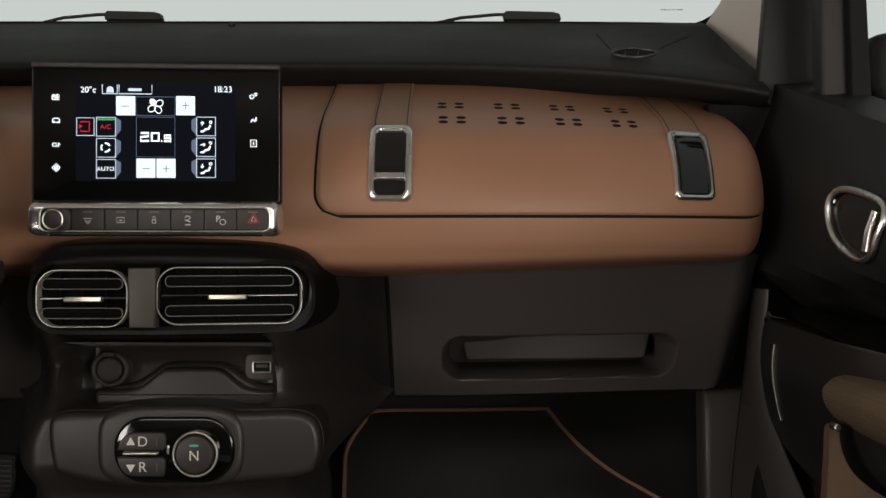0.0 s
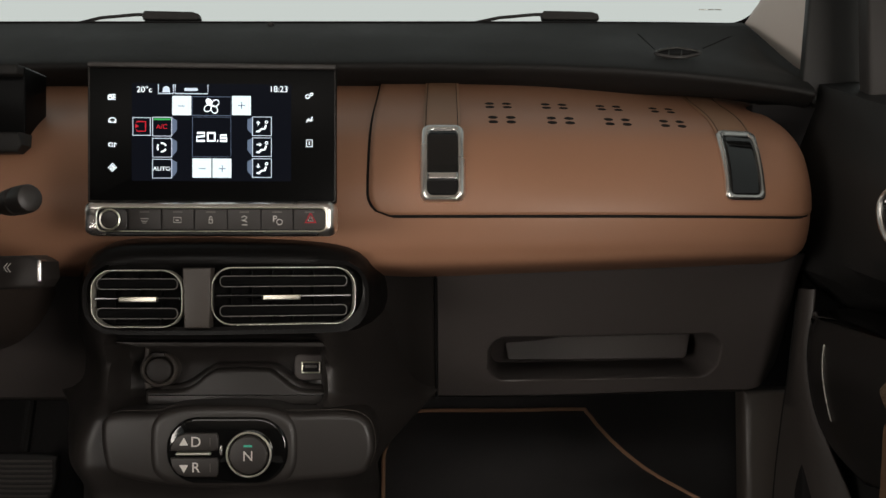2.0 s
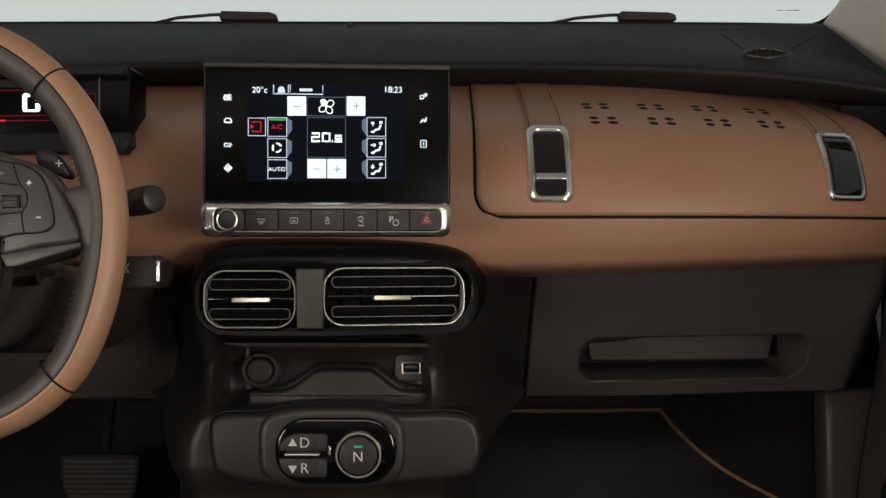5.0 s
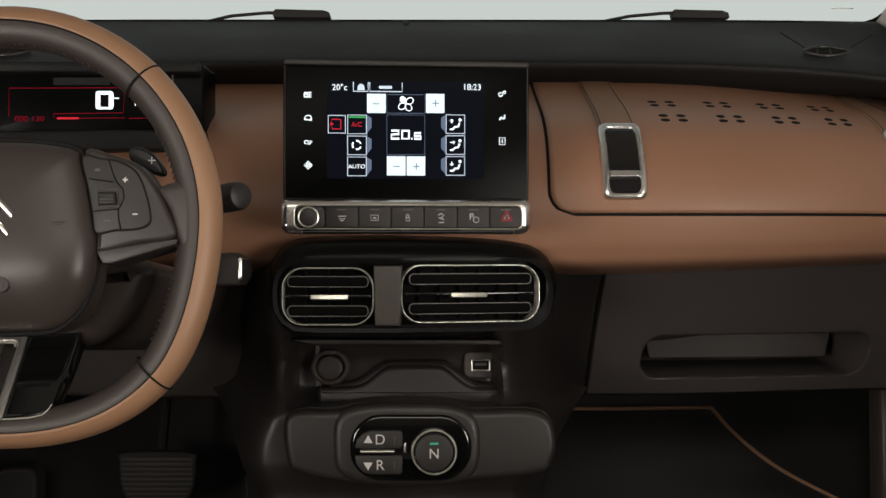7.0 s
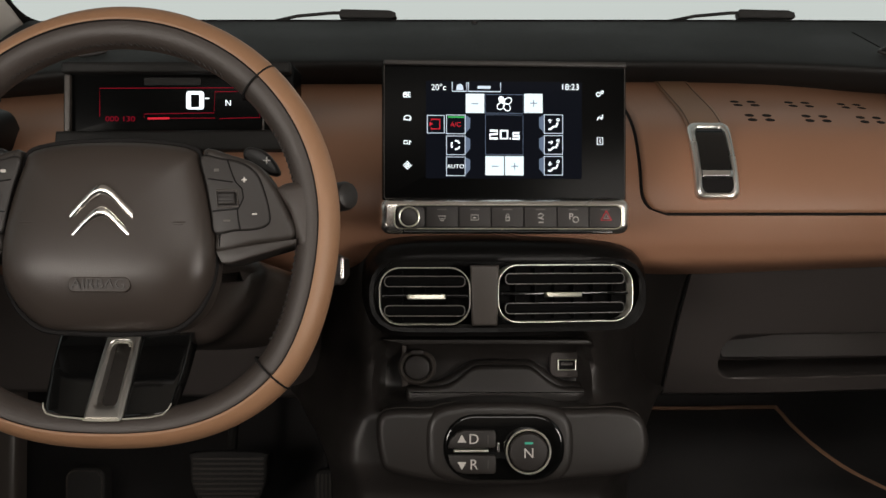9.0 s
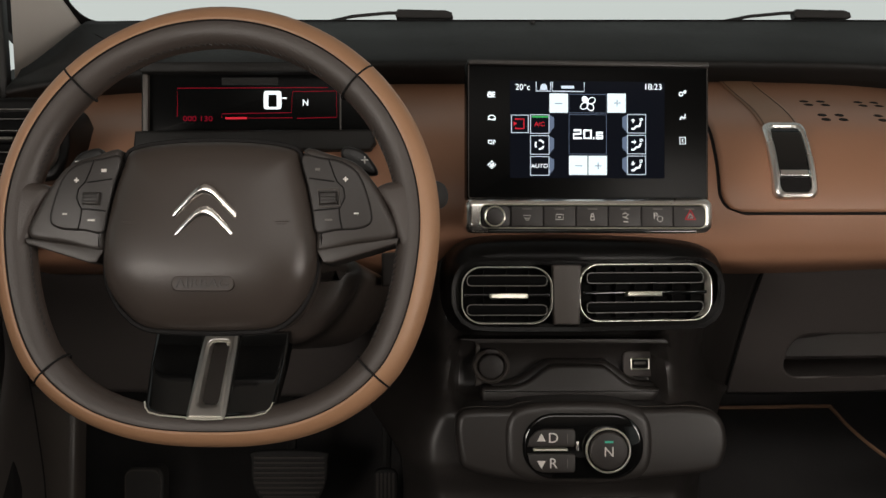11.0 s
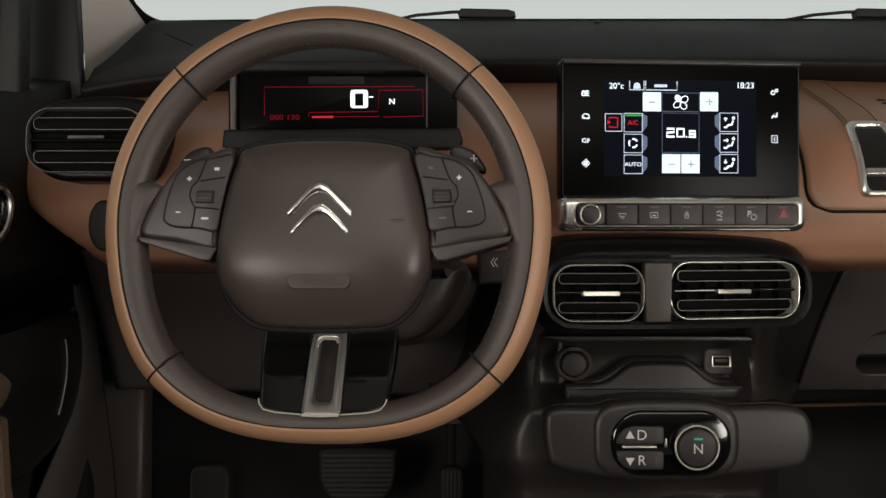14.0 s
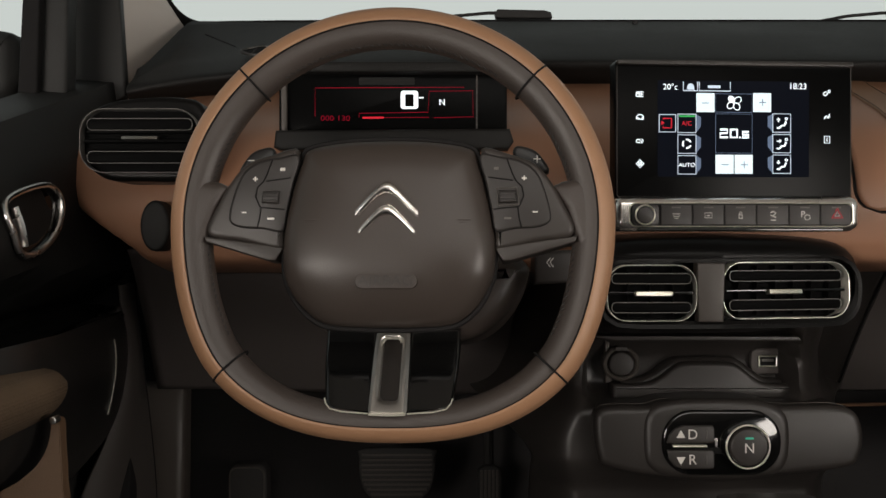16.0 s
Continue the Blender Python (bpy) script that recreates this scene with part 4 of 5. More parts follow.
line([(98, 255), (104, 255), (104, 261), (98, 260), (98, 255)], 1.6, WHITE_LIT, "shortcut_icon")
line([(107, 262), (108, 254), (111, 258)], 1.6, WHITE_LIT, "shortcut_icon")
line([(104, 291), (111, 298), (104, 305), (97, 298)], 1.4, WHITE_LIT, "shortcut_icon", True)
line([(102, 300), (106, 295), (105, 301)], 1.6, WHITE_LIT, "shortcut_icon")
line([(442, 216), (446, 209), (449, 215), (452, 206)], 1.6, WHITE_LIT, "shortcut_icon")
line([(442, 212), (453, 212)], 1.4, WHITE_LIT, "shortcut_icon")
line([(442, 247), (452, 247), (452, 259), (442, 259)], 1.4, WHITE_LIT, "shortcut_icon", True)
line([(448, 250), (446, 253), (448, 256)], 1.4, WHITE_LIT, "shortcut_icon")

# button strip under the screen
strip = thing("button_strip", "satin chrome strip of dark buttons under the touch screen", "button strip", turned(-0.2726, 1.066, 2))
bo = rrect(-0.2755, 0.0292, 0.2390, 0.0336, 0.0095, 8)
bm = bmesh.new()
loft(bm, [[(x, y, z) for x, z in offset(bo, g)] for g, y in ((0.0, 1.10), (0.0, 1.076), (-0.0012, 1.0705), (-0.0035, 1.0672), (-0.0055, 1.0660), (-0.0075, 1.0655))])
part("chrome_frame", bm, CHROME, strip, "satin chrome rounded frame", smooth=60)
chin = rrect(-0.2726, 0.0139, 0.2000, 0.0030, 0.0012, 4)
part("chin", slab(chin, 1.0665, 1.09, 0.001), GLOSS, strip, "gloss black lower lip")
io = rrect(-0.2726, 0.0279, 0.21531, 0.021424, 0.006, 6)
part("lit_edge", tube([(x, 1.0650, z) for x, z in offset(io, 0.0004)], 0.0007, 8, True), SLIDER, strip, "thin bright edge round the buttons")
part("button_bed", slab(offset(io, -0.0002), 1.0652, 1.07, 0), DARK, strip, "dark gaps between the buttons")
edges = (128, 186, 244, 302, 361, 418, 475)
part("button", slab(offset(rrect(-0.3655, 0.0276, 0.02678, 0.020353, 0.005, 4), 0), 1.0645, 1.08, 0.001), BUTTON, strip)
for a, b in zip(edges, edges[1:]):
    xa, xb = -0.4199 + (a + 0.8) * 0.000536, -0.4199 + (b - 0.8) * 0.000536
    btn = part("button", slab(rrect((xa + xb) / 2, 0.0279, xb - xa, 0.019817, 0.0012, 3), 1.0645, 1.08, 0.001), BUTTON, strip)
    plate(rrect((xa + xb) / 2, 0.035, 0.009, 0.0012, 0.0004, 2), 1.0645, FAINT, btn, "status_bar")
vx, vz = -0.3669, 0.0277
part("volume_knob", slab(ellipse(vx, vz, 0.0083, 0.0083, 32), 1.057, 1.075, 0.0015), BUTTON, strip, "round volume knob")
part("knob_ring", tube([(x, 1.0590, z) for x, z in ellipse(vx, vz, 0.0092, 0.0092, 40)], 0.0009, 8, True), SLIDER, strip, "thin bright ring")


def strip_line(pts, w, m, name, closed=False):
    return stroke([(-0.4191 + x * 0.000535, 0.2358 - y * 0.000535) for x, y in pts], w * 0.000535, 1.0642, m, strip, name, closed)


strip_line([(149, 387), (163, 387), (160, 392), (152, 392)], 1.3, PRINT, "button_icon", True)
strip_line([(153, 395), (159, 395)], 1.3, PRINT, "button_icon")
strip_line([(207, 385), (220, 385), (220, 394), (207, 394)], 1.3, PRINT, "button_icon", True)
strip_line([(211, 390), (216, 390)], 2.2, PRINT, "button_icon")
strip_line([(269, 389), (275, 389), (275, 395), (269, 395)], 1.6, PRINT, "button_icon", True)
strip_line([(270, 388), (270, 385), (272, 383), (274, 385), (274, 388)], 1.2, PRINT, "button_icon")
strip_line([(326, 385), (331, 382), (336, 385), (331, 390), (326, 389), (336, 393)], 1.5, PRINT, "button_icon")
strip_line([(327, 398), (336, 398)], 1.8, PRINT, "button_icon")
text_mesh("P", 0.0085, -0.2133, 1.0640, 0.0283, PRINT, strip)
strip_line(arc(393, 393, 5, 0, 330), 1.3, PRINT, "button_icon", True)
strip_line([(438, 394), (457, 394), (447.5, 377)], 1.9, RED_LIT, "hazard_icon", True)
strip_line([(443, 391), (452, 391), (447.5, 383)], 1.3, PRINT, "hazard_icon", True)

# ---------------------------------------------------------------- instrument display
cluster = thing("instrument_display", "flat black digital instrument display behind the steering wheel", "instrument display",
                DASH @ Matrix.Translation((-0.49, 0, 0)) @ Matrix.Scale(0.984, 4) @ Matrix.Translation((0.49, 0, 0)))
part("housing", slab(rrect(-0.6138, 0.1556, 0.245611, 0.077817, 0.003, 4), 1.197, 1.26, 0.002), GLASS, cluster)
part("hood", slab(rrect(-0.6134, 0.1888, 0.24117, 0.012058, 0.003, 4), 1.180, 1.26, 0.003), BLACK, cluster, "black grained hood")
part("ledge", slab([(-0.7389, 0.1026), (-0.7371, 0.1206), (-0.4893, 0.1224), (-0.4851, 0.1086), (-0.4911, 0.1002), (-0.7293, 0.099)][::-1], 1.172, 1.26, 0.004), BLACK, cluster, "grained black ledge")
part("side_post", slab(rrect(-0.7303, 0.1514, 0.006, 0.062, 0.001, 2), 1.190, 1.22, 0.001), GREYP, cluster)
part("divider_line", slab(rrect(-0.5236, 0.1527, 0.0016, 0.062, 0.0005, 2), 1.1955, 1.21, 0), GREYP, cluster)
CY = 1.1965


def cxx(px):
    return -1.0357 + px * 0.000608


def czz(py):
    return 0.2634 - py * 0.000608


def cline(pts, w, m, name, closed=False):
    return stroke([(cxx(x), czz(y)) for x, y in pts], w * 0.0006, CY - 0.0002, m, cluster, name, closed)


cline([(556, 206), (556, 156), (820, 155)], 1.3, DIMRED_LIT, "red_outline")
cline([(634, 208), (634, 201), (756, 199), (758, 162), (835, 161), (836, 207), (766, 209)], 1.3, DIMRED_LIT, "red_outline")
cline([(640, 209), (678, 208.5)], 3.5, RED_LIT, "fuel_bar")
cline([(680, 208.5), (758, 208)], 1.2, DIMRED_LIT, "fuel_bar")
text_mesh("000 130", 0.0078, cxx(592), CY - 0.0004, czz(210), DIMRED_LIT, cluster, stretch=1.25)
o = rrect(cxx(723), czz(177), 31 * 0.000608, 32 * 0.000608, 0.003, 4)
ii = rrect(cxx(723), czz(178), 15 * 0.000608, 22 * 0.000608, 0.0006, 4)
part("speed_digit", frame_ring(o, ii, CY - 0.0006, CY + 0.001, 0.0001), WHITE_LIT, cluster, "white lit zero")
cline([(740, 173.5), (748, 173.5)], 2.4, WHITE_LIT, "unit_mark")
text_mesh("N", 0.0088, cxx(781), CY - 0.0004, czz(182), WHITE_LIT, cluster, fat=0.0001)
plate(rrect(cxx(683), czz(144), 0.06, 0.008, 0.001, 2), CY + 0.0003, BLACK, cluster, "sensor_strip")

# ---------------------------------------------------------------- steering wheel, stalks, paddles
WC = (-0.6024, 0.0168)
WHEEL = DASH @ Matrix.Translation((WC[0], 0.9185, WC[1])) @ pose(0, 0, 0, -5, 0, -3.5) @ Matrix.Diagonal((1.002, 1.004, 1.012, 1))
wheel = thing("steering_wheel", "flat-bottomed leather steering wheel in tan and dark grey", "steering wheel", WHEEL)


def rim_c(a, inset=0.0):
    c, s = math.cos(a), math.sin(a)
    e = 2.0 if s > 0 else 2.0 + 0.52 * min(1, -s * 1.6)
    k = (abs(c) ** e + abs(s) ** e) ** (-1 / e)
    return Vector(((0.1828 - inset) * k * c, 0, (0.1785 - inset) * k * s))


def rim_ring(b0, b1, grow, n, a0=0.0, a1=2 * math.pi, m=160, closed=True):
    """The rim's skin between two angles of its section; 0 points outwards, 90 degrees to the driver."""
    bm = bmesh.new()
    rings = []
    for a in steps(a0, a1, m):
        c = rim_c(a, 0.0165)
        d = (rim_c(a, 0.0) - c).normalized()
        bottom = smooth(-0.5, -0.95, math.sin(a))
        wx = 0.0165 + grow - 0.002 * bottom
        rings.append([c + d * (wx * math.cos(b)) + Vector((0, -1, 0)) * ((0.0155 + grow) * math.sin(b)) for b in steps(b0, b1, n)])
    full = abs(b1 - b0) > 6.2
    if full:
        rings = [r[:-1] for r in rings]
    loft(bm, rings, closed=full, caps=(False, False))
    bmesh.ops.remove_doubles(bm, verts=bm.verts[:], dist=1e-5)
    return bm


part("rim_core", rim_ring(0, 2 * math.pi, 0.0, 24), GREY_LEATHER, wheel, "dark grey leather inner rim")
part("rim_outer", rim_ring(radians(-80), radians(78), 0.0012, 20), TAN_LEATHER, wheel, "tan leather outer rim", solid=0.001)
for b in (78,):
    pth = []
    for a in steps(0, 2 * math.pi, 160)[:-1]:
        c = rim_c(a, 0.0165)
        d = (rim_c(a, 0.0) - c).normalized()
        pth.append(c + d * (0.0168 * math.cos(radians(b))) + Vector((0, -1, 0)) * (0.0158 * math.sin(radians(b))))
    part("rim_groove", tube(pth, 0.0010, 6, True), DARK, wheel)
for a in (45.8, 134.2, 222.5, 317.5):
    c = rim_c(radians(a), 0.0165)
    d = (rim_c(radians(a), 0.0) - c).normalized()
    pth = [c + d * (0.0182 * math.cos(b)) + Vector((0, -1, 0)) * (0.0172 * math.sin(b)) for b in steps(0, 2 * math.pi, 24)[:-1]]
    part("rim_joint", tube(pth, 0.0009, 6, True), DARK, wheel)
for a0, a1 in ((55, 125), (150, 215), (325, 390)):
    bm = bmesh.new()
    for a in steps(a0, a1, 34):
        c = rim_c(radians(a), 0.0165)
        d = (rim_c(radians(a), 0.0) - c).normalized()
        p = c - d * 0.0150 + Vector((0, -1, 0)) * 0.0085
        t = Vector((-d.z, 0, d.x))
        tube([p - t * 0.0016 - d * 0.0008, p + t * 0.0016 + d * 0.0008], 0.0005, 5, bm=bm)
    tagged(part("stitching", bm, RUBBER, wheel), kind="stuff")

M = 0.000462                       # metres to a unit of the hub's drawing
HY = -0.012


def hub_outline(pts, per=5):
    return [(p.x, p.y) for p in spline([((x - 690) * M, (395 - y) * M) for x, y in pts], per, True)]


hub = hub_outline([(690, 249), (610, 252), (545, 264), (530, 290), (515, 340), (503, 410), (502, 470), (510, 510), (535, 550), (575, 578), (640, 584), (690, 585), (740, 584), (805, 578), (845, 550), (868, 510), (877, 470), (876, 410), (864, 340), (850, 290), (835, 264), (770, 252)], 4)
bm = bmesh.new()
rings = []
for g, y in ((-0.0849, -0.0168), (-0.078, -0.0168), (-0.070, -0.0167), (-0.062, -0.0165), (-0.053, -0.0163), (-0.045, -0.0160), (-0.030, -0.0150), (-0.016, -0.0125), (-0.008, -0.0085), (-0.003, -0.003), (0.0, 0.006), (0.0, 0.03)):
    f = 1 + g / 0.085
    rings.append([(x * f, HY + y - 0.006 * smooth(0.05, -0.035, (z + 0.009) * f - 0.009) + 0.010 * smooth(-0.035, -0.085, (z + 0.009) * f - 0.009), (z + 0.009) * f - 0.009) for x, z in hub])
loft(bm, rings)
airbag = part("airbag_cover", bm, HUB, wheel, "brown-grey moulded airbag cover", smooth=60)
part("cover_gap", tube([(x, HY + 0.003, z) for x, z in hub], 0.0022, 6, True), DARK, wheel)
bm = slab(rrect(0, (395 - 502) * M, 108 * M, 26 * M, 12 * M, 6), HY - 0.0215, HY - 0.004, 0.001)
part("name_plate", bm, PRESS, airbag, "recessed airbag plaque")
text_mesh("AIRBAG", 0.0115, 0, HY - 0.0226, (395 - 502) * M, SPOKE, airbag, stretch=1.1)
for s in (-1, 1):
    stroke([(s * 0.053, -0.0005), (s * 0.067, -0.0005)], 0.0009, HY - 0.0185, PRESS, airbag, "moulded_line")
    stroke([(s * 0.055, -0.0025), (s * 0.065, -0.0025)], 0.0006, HY - 0.0185, PRESS, airbag, "moulded_line")
for z_apex in (0.0247, 0.0072):
    bm = bmesh.new()
    curve = spline([(-0.0252, z_apex - 0.0208), (-0.0165, z_apex - 0.0118), (-0.0075, z_apex - 0.0030), (-0.0030, z_apex - 0.0003), (0, z_apex + 0.0003),
                    (0.0030, z_apex - 0.0003), (0.0075, z_apex - 0.0030), (0.0165, z_apex - 0.0118), (0.0252, z_apex - 0.0208)], 6)
    rings = []
    for p in curve:
        t = min(1.0, abs(p.x) / 0.0252)
        h = 0.0053 * (1 - 0.12 * t)
        d = 0.0075 - 0.0020 * t ** 2
        rings.append([(p.x, HY - 0.0155 - d * math.sin(q) ** 0.8, p.y + h * math.cos(q)) for q in steps(0.02, math.pi - 0.02, 12)])
    loft(bm, rings)
    part("chevron", bm, EMBLEM, airbag, "bright chrome chevron", smooth=40)

for s in (-1, 1):
    def hx(x):
        return s * (x - 690) * M
    o = [(p.x, p.y) for p in spline([(hx(x), (395 - y) * M) for x, y in ((852, 268), (900, 276), (945, 292), (975, 325), (1000, 370), (1014, 400), (1014, 416), (1000, 425), (950, 431), (882, 445), (877, 410), (866, 345))], 4, True)]
    spoke = part("spoke", slab(o, HY - 0.004, HY + 0.02, 0.005, steps=4), SPOKE, wheel, "dark grey spoke with thumb buttons")
    o = [(hx(x), (395 - y) * M) for x, y in ((877, 442), (950, 430), (1020, 421), (1017, 431), (906, 464), (890, 464))]
    part("spoke_wing", slab(o, HY - 0.0032, HY + 0.03, 0.0015), SPOKE, wheel)
    o = [(hx(x), (395 - y) * M) for x, y in ((974, 334), (996, 324), (1026, 318), (1062, 320), (1068, 474), (1032, 466), (1018, 430), (1000, 372))]
    part("spoke_root", slab(o, HY - 0.002, HY + 0.022, 0.008), GREY_LEATHER, wheel)
    ko = [(p.x, p.y) for p in spline([(hx(x), (395 - y) * M) for x, y in ((851, 281), (885, 284), (920, 291), (948, 310), (964, 345), (973, 384), (968, 399), (948, 406), (912, 408), (879, 412), (872, 380), (862, 330))], 4, True)]
    pad = part("button_pad", slab(ko, HY - 0.0062, HY + 0.01, 0.0015), BUTTON, spoke)
    part("pad_gap", tube([(x, HY - 0.0048, z) for x, z in ko], 0.0006, 6, True), DARK, spoke)
    for pts in (((898, 287), (907, 312), (913, 325), (924, 336)), ((924, 336), (927, 352), (921, 366), (917, 372)), ((917, 372), (919, 390), (923, 407)), ((865, 319), (908, 325)), ((874, 375), (917, 371))):
        part("key_gap", tube([(hx(x), HY - 0.0064, (395 - y) * M) for x, y in pts], 0.0006, 6), DARK, pad)
    part("thumb_wheel", slab([(hx(x), (395 - y) * M) for x, y in ((883, 343), (913, 343), (915, 364), (885, 365))], HY - 0.0105, HY, 0.002), BUTTON, pad, "ribbed thumb wheel")
    for z in (347, 353, 359):
        part("wheel_rib", tube([(hx(885), HY - 0.0107, (395 - z) * M), (hx(913), HY - 0.0107, (395 - z) * M)], 0.0006, 5), RUBBER, pad)
    if s > 0:
        part("thumb_bezel", tube([(hx(x), HY - 0.0066, (395 - y) * M) for x, y in ((880, 339), (915, 338), (919, 367), (883, 369))], 0.0008, 6, True), GREYP, pad)
    for x, y in ((928, 321),):
        stroke([(hx(x) - 0.002, (395 - y) * M), (hx(x) + 0.002, (395 - y) * M)], 0.0012, HY - 0.0064, PRINT, pad, "plus_mark")
        stroke([(hx(x), (395 - y) * M - 0.002), (hx(x), (395 - y) * M + 0.002)], 0.0012, HY - 0.0064, PRINT, pad, "plus_mark")
    stroke([(hx(947) - 0.002, (395 - 380) * M), (hx(947) + 0.002, (395 - 380) * M)], 0.0012, HY - 0.0064, PRINT, pad, "minus_mark")
    stroke([(hx(899) - 0.003, (395 - 391) * M), (hx(899) + 0.003, (395 - 391) * M)], 0.0018, HY - 0.0064, FAINT if s > 0 else PRINT, pad, "key_mark")
    stroke([(hx(879) - 0.002, (395 - 304) * M), (hx(879) + 0.002, (395 - 304) * M)], 0.0026, HY - 0.0064, PRINT if s < 0 else FAINT, pad, "key_mark")
    po = [(p.x, p.y) for p in spline([(hx(x), (395 - y) * M) for x, y in ((908, 262), (916, 252), (938, 256), (956, 267), (974, 295), (964, 303), (934, 292), (912, 276))], 3, True)]
    paddle = part("shift_paddle", slab(po, 0.012, 0.022, 0.003), PADDLE, wheel, "black shift paddle")
    stroke([(hx(952) - 0.003, (395 - 277) * M), (hx(952) + 0.003, (395 - 277) * M)], 0.0009, 0.0118, PRINT, paddle, "paddle_mark")
    if s > 0:
        stroke([(hx(952), (395 - 277) * M - 0.003), (hx(952), (395 - 277) * M + 0.003)], 0.0009, 0.0118, PRINT, paddle, "paddle_mark")
# lower spoke: gloss wings either side of a chrome loop, leaning away under the hub


def lean(bm):
    for v in bm.verts:
        v.co.y += 0.70 * (v.co.z + 0.153)
    return bm


for s in (-1, 1):
    o = [(s * x * M, (395 - y) * M) for x, y in ((30, 583), (124, 578), (120, 650), (112, 712), (104, 722), (30, 729))]
    wing = part("lower_spoke", lean(slab(o, HY - 0.002, HY + 0.02, 0.004)), GLOSS, wheel, "gloss black lower spoke")
    # pale tube drawn as the highlight along the wing's lower edge
    part("spoke_highlight", lean(tube([(s * x * M, HY - 0.003, (395 - y) * M) for x, y in ((34, 728), (80, 725), (102, 720), (110, 711), (113, 702))], 0.0006, 6)), TAB, wing)
outer = [(x * M, (395 - y) * M) for x, y in ((-34, 730), (34, 730), (33, 680), (32, 620), (30, 584), (-30, 584), (-32, 620), (-33, 680))]
inner = rrect(0, (395 - 653) * M, 36 * M, 110 * M, 9 * M, 8)
outer, inner = polar(outer, 0, (395 - 653) * M), polar(inner, 0, (395 - 653) * M)
part("chrome_loop", lean(frame_ring(outer, inner, HY - 0.006, HY + 0.015, 0.0025)), LOOP, wheel, "satin chrome loop")
part("loop_backing", lean(slab(offset(inner, 0.001), HY + 0.008, HY + 0.018, 0)), SATIN, wheel)
# highlights on the loop's lower lip and inner top, drawn as pale tubes
for lip in (((-32, 729), (0, 730), (32, 729)), ((-17, 606), (-14, 600), (-9, 598), (9, 598), (14, 600), (17, 606))):
    part("loop_highlight", lean(tube([(x * M, HY - 0.0055, (395 - y) * M) for x, y in lip], 0.0010, 6)), TAB, wheel, "pale strip drawn as the highlight on the loop's edge")

# column and stalks behind the wheel
column = thing("steering_column", "dark steering column shroud behind the wheel", "steering column", WHEEL)
co = hub_outline([(560, 470), (540, 530), (560, 590), (640, 610), (740, 612), (830, 600), (890, 560), (930, 500), (935, 460), (880, 440), (690, 430)], 4)
part("shroud", slab(co, 0.035, 0.30, 0.02, steps=4), HUB, column)
stalk = thing("wiper_stalk", "black wiper stalk with a round end and printed marks", "stalk")
p0, p1 = Vector((-0.4484, 1.02, 0.0415)), Vector((-0.4081, 0.985, 0.0462))
bm = bmesh.new()
rings = []
dr = (p1 - p0).normalized()
u1 = dr.cross(Vector((0, 1, 0))).normalized()
u2 = dr.cross(u1)
for t, r in ((-1.2, 0.009), (-0.2, 0.0105), (-0.1, 0.0125), (0.1, 0.0145), (0.45, 0.0155), (0.48, 0.0140), (0.53, 0.0140), (0.56, 0.0158), (0.93, 0.0152), (1.0, 0.0138), (1.04, 0.0100), (1.05, 0.004)):
    r *= 0.84
    rings.append([p0 + dr * (0.040 * t) + u1 * r * math.cos(q) + u2 * r * math.sin(q) for q in steps(0, 2 * math.pi, 24)[:-1]])
loft(bm, rings)
part("stem", bm, BUTTON, stalk)
for k in (0.13, 0.25, 0.75):
    c = p0 + dr * (0.040 * k) + u2 * 0.0
    part("print_mark", box(c.x - 0.002, c.x + 0.002, c.y - 0.0138, c.y - 0.010, c.z - 0.002, c.z + 0.0012), PRINT, stalk)
column_switch = thing("column_switch", "dark stubby column stalk with a chrome edge", "stalk")
o = [(-0.4729, -0.0068), (-0.4376, -0.0058), (-0.426, -0.0121), (-0.4249, -0.0279), (-0.4302, -0.0363), (-0.4729, -0.0384)]
part("block", slab(o[::-1], 1.045, 1.09, 0.004), BUTTON, column_switch)
part("chrome_edge", slab(rrect(-0.4286, -0.0204, 0.0042, 0.021002, 0.002, 4), 1.0435, 1.06, 0.0015), CHROME, column_switch)
for k in (0, 6):
    stroke([(-0.4581 + k * 0.0005, -0.0131), (-0.4613 + k * 0.0005, -0.0174), (-0.4581 + k * 0.0005, -0.0216)], 0.0009, 1.0445, PRINT, column_switch, "arrow_mark")

# ---------------------------------------------------------------- the studio beyond the glass, a backdrop that glows by itself
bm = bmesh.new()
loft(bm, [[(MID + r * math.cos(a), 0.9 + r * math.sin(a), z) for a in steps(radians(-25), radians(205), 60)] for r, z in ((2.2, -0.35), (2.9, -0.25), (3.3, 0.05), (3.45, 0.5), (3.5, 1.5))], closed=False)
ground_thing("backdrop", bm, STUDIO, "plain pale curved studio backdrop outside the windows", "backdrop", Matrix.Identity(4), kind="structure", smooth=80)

# ---------------------------------------------------------------- footwell and floor
I4 = Matrix.Identity(4)
bm = bmesh.new()
loft(bm, [[(x, 1.645, 0.69), (x, 1.76, 0.62), (x, 1.70, 0.34), (x, 1.48, 0.10), (x, 1.30, 0.0), (x, -2.2, 0.0)] for x in (-1.06, 0.51)], closed=False)
ground_thing("floor", bm, CARPET, "black carpeted footwell floor and toe board", "floor", I4, kind="structure", solid=0.01)


mat_thing = thing("floor_mat", "black carpet mat with tan piped edge in the footwell", "floor mat")
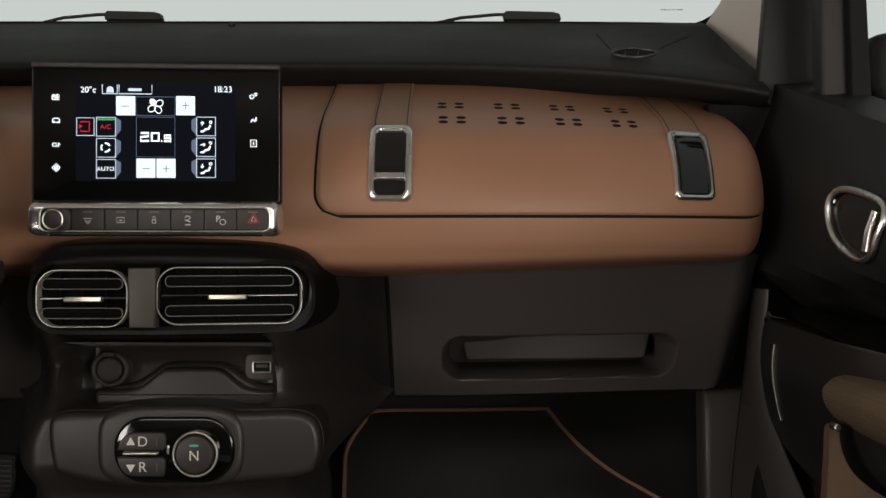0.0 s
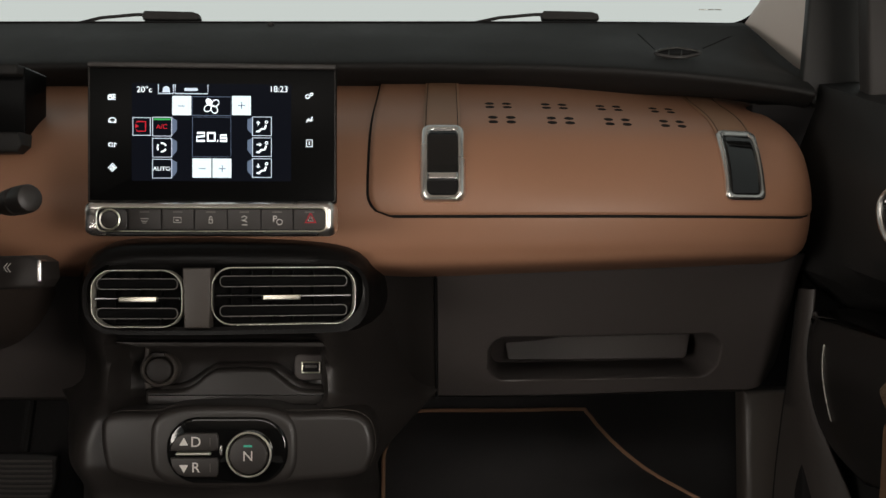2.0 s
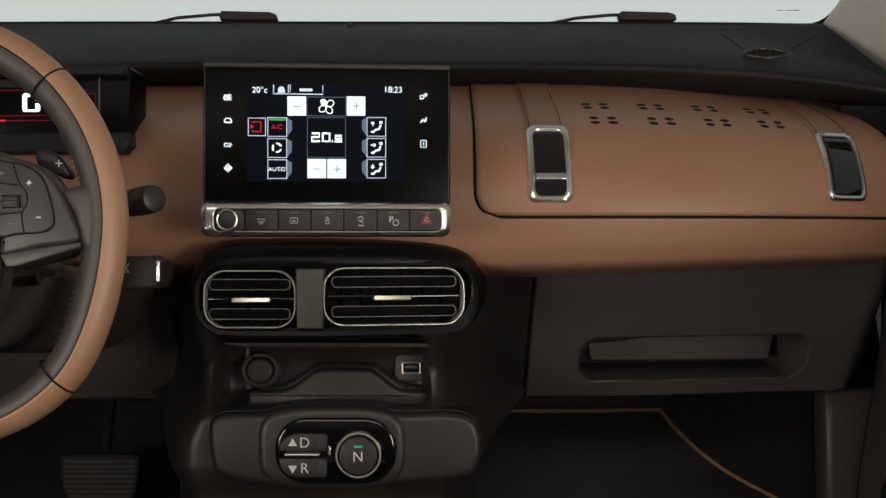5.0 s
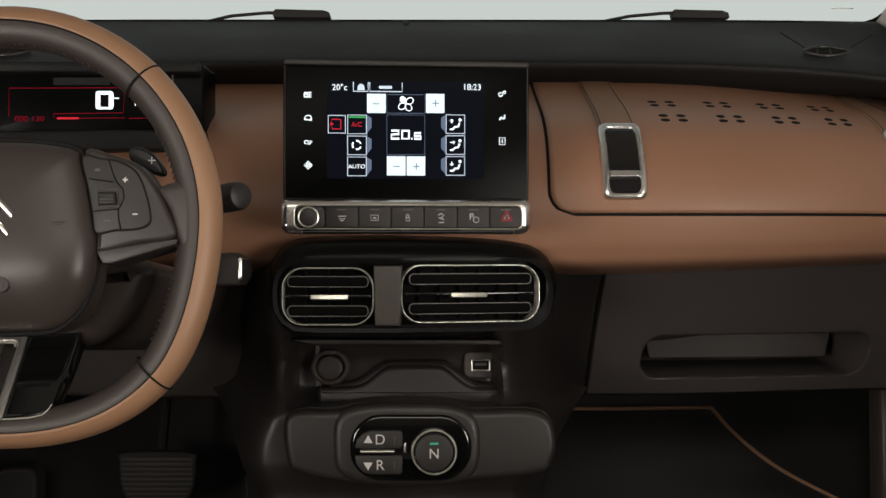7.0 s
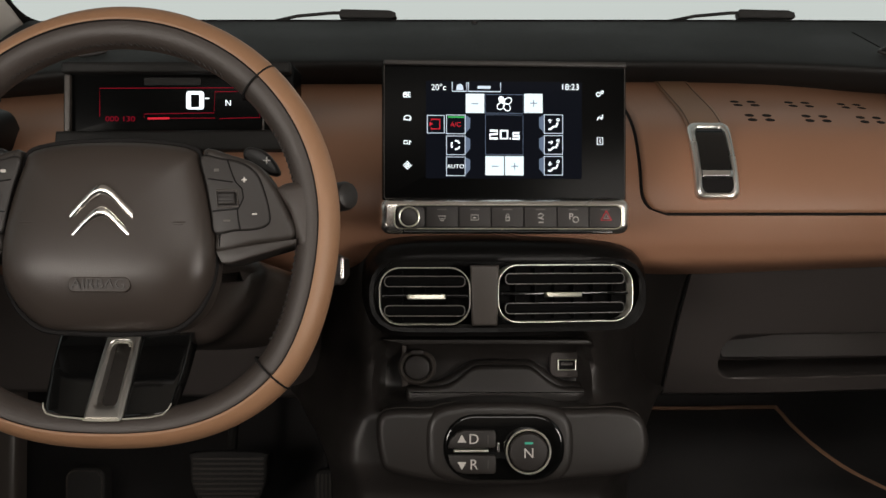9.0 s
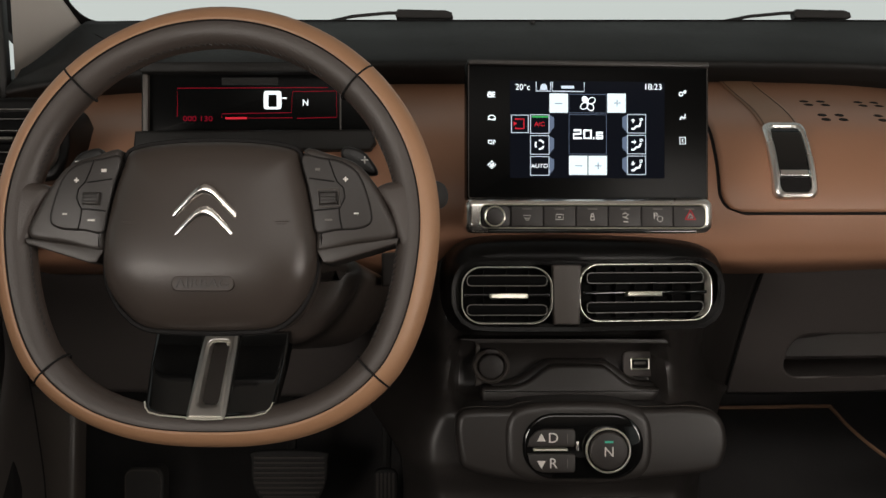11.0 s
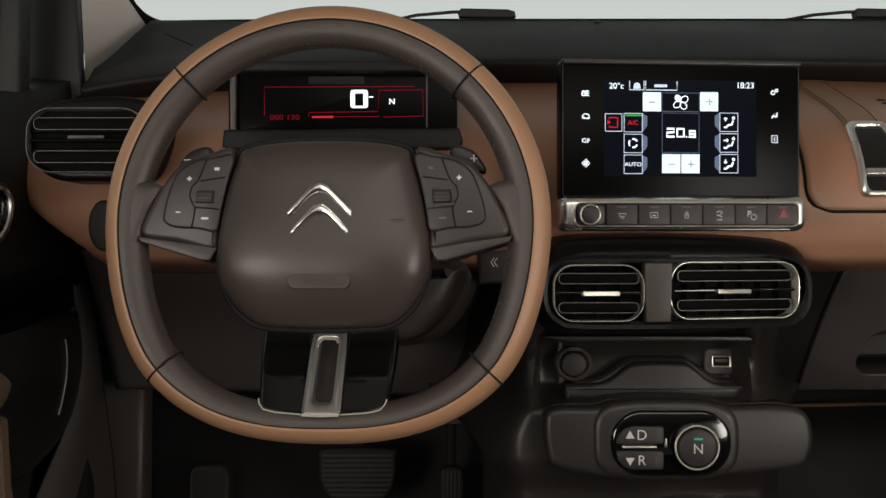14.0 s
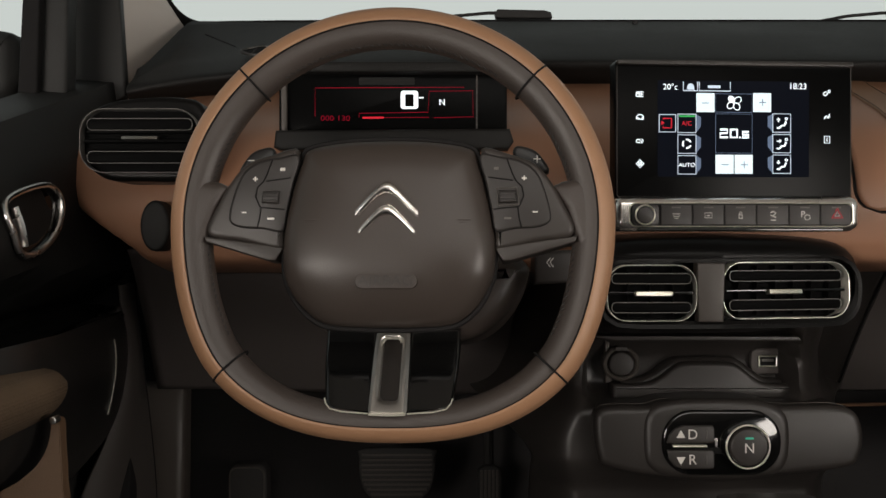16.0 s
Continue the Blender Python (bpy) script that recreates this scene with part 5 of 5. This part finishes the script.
edge = [(-0.1372, 1.56, -0.3519), (-0.1381, 1.58, -0.3167), (-0.1367, 1.60, -0.2846), (-0.1142, 1.635, -0.2506), (-0.0962, 1.65, -0.2379), (0.0298, 1.65, -0.2363), (0.1418, 1.65, -0.2346), (0.1554, 1.645, -0.238),
        (0.1733, 1.635, -0.2596), (0.1996, 1.615, -0.2856), (0.2405, 1.59, -0.3156), (0.2967, 1.55, -0.3434), (0.3482, 1.52, -0.3696)]
ed = spline(edge, 5)
part("piping", tube(ed, 0.0030, 8), PIPING, mat_thing, "tan piped edge")
bm = bmesh.new()
bm.faces.new([bm.verts.new(p + Vector((0, 0.002, -0.001))) for p in ed])
bmesh.ops.triangulate(bm, faces=bm.faces[:])
part("carpet_face", bm, CARPET, mat_thing, solid=0.004)


def pedal(name, label, cx, cz, w, h, y, ribs, upright):
    ob = thing(name, label, "pedal")
    o = rrect(cx, cz, w, h, 0.012, 5) if upright else [(p.x, p.y) for p in spline([(cx + a * w, cz + b * h) for a, b in ((-0.5, 0.3), (-0.44, 0.5), (0.44, 0.5), (0.5, 0.3), (0.5, 0.0), (0.42, -0.35), (0.2, -0.52), (-0.2, -0.52), (-0.42, -0.35), (-0.5, 0.0))], 4, True)]
    part("pad", slab(o, y, y + 0.012, 0.003), RUBBER, ob)
    for k in range(ribs):
        f = (k + 0.5) / ribs - 0.5
        if upright:
            b = box(cx + f * w * 0.8 - 0.0015, cx + f * w * 0.8 + 0.0015, y - 0.0022, y + 0.003, cz - h * 0.42, cz + h * 0.42)
        else:
            wd = w * (0.46 - 0.55 * max(0, -f - 0.08) ** 1.5)
            b = box(cx - wd, cx + wd, y - 0.0022, y + 0.003, cz + f * h * 0.86 - 0.0016, cz + f * h * 0.86 + 0.0016)
        part("rib", b, GREYP, ob)
    part("arm", tube([(cx, y + 0.012, cz), (cx, y + 0.06, cz + 0.12), (cx, y + 0.09, cz + 0.30)], 0.007, 8), RUBBER, ob)
    return ob


pedal("brake_pedal", "wide black ribbed rubber brake pedal", -0.621, -0.3085, 0.102497, 0.069336, 1.50, 9, False)
pedal("accelerator_pedal", "narrow black ribbed accelerator pedal", -0.4946, -0.34, 0.034045, 0.069638, 1.54, 5, True)
rest = thing("foot_rest", "black rubber foot rest on the toe board", "foot rest")
ro = rrect(-0.8339, -0.3438, 0.056615, 0.072341, 0.015, 5)
part("pad", slab(ro, 1.565, 1.60, 0.004), RUBBER, rest)
part("raised_edge", tube([(x, 1.5645, z) for x, z in offset(ro, -0.004)], 0.0012, 6, True), GREYP, rest)

# ---------------------------------------------------------------- the rest of the cabin, out of view, added to close off and shape the light
W0, W1 = -1.08, 0.53
bm = bmesh.new()
for x0, x1, y0, y1 in ((W0, -0.86, -1.2, 1.0), (0.31, W1, -1.2, 1.0), (-0.86, 0.31, -1.2, -0.25), (-0.86, 0.31, 0.40, 1.0)):
    box(x0, x1, y0, y1, 1.30, 1.34, bm)
loft(bm, [[(W0, 1.0, 1.30), (W1, 1.0, 1.30), (W1, 1.0, 1.34), (W0, 1.0, 1.34)], [(W0, 1.44, 1.21), (W1, 1.44, 1.21), (W1, 1.46, 1.24), (W0, 1.46, 1.24)]])
ground_thing("ceiling", bm, PILLAR, "unseen pale grey headliner round the open glass roof panel", "ceiling", I4, kind="structure")
ground_thing("wall_rear", box(W0, W1, -1.24, -1.2, 0.0, 1.34), LOWER, "unseen dark grey rear end of the cabin", "wall", I4, kind="structure")
for name, xa, xb in (("wall_left", W0 - 0.03, W0), ("wall_right", W1, W1 + 0.03)):
    bm = box(xa, xb, -1.2, 0.40, 0.0, 0.70)
    box(xa, xb, -1.2, 0.40, 1.14, 1.34, bm)
    box(xa, xb, -1.2, -0.95, 0.70, 1.14, bm)
    box(xa, xb, 0.26, 0.40, 0.70, 1.14, bm)
    box(xa, xb, 0.40, 1.80, 0.0, 0.60, bm)
    box(xa, xb, 0.40, 1.45, 1.18, 1.34, bm)
    ground_thing(name, bm, RUBBER, "unseen dark side of the car body", "wall", I4, kind="structure")

cover = thing("trim_cover", "dark oval trim cover low on the driver's end of the dashboard", "trim cover")
part("cap", slab(ellipse(-0.8612, 0.0197, 0.016, 0.027, 24), 1.165, 1.21, 0.004), BLACK, cover)
bracket = ground_thing("pedal_bracket", slab([(-0.4983, -0.2527), (-0.4776, -0.2527), (-0.4896, -0.2225)], 1.58, 1.60, 0.001), FAINT, "small grey triangular bracket above the pedals", "bracket")
check_strap = ground_thing("door_check_strap", slab([(0.389, 0.1123), (0.4167, 0.1109), (0.4119, 0.1075), (0.4174, 0.1033), (0.389, 0.1012)][::-1], 1.38, 1.40, 0.001), FAINT, "small grey metal door check strap in the hinge gap", "door check")
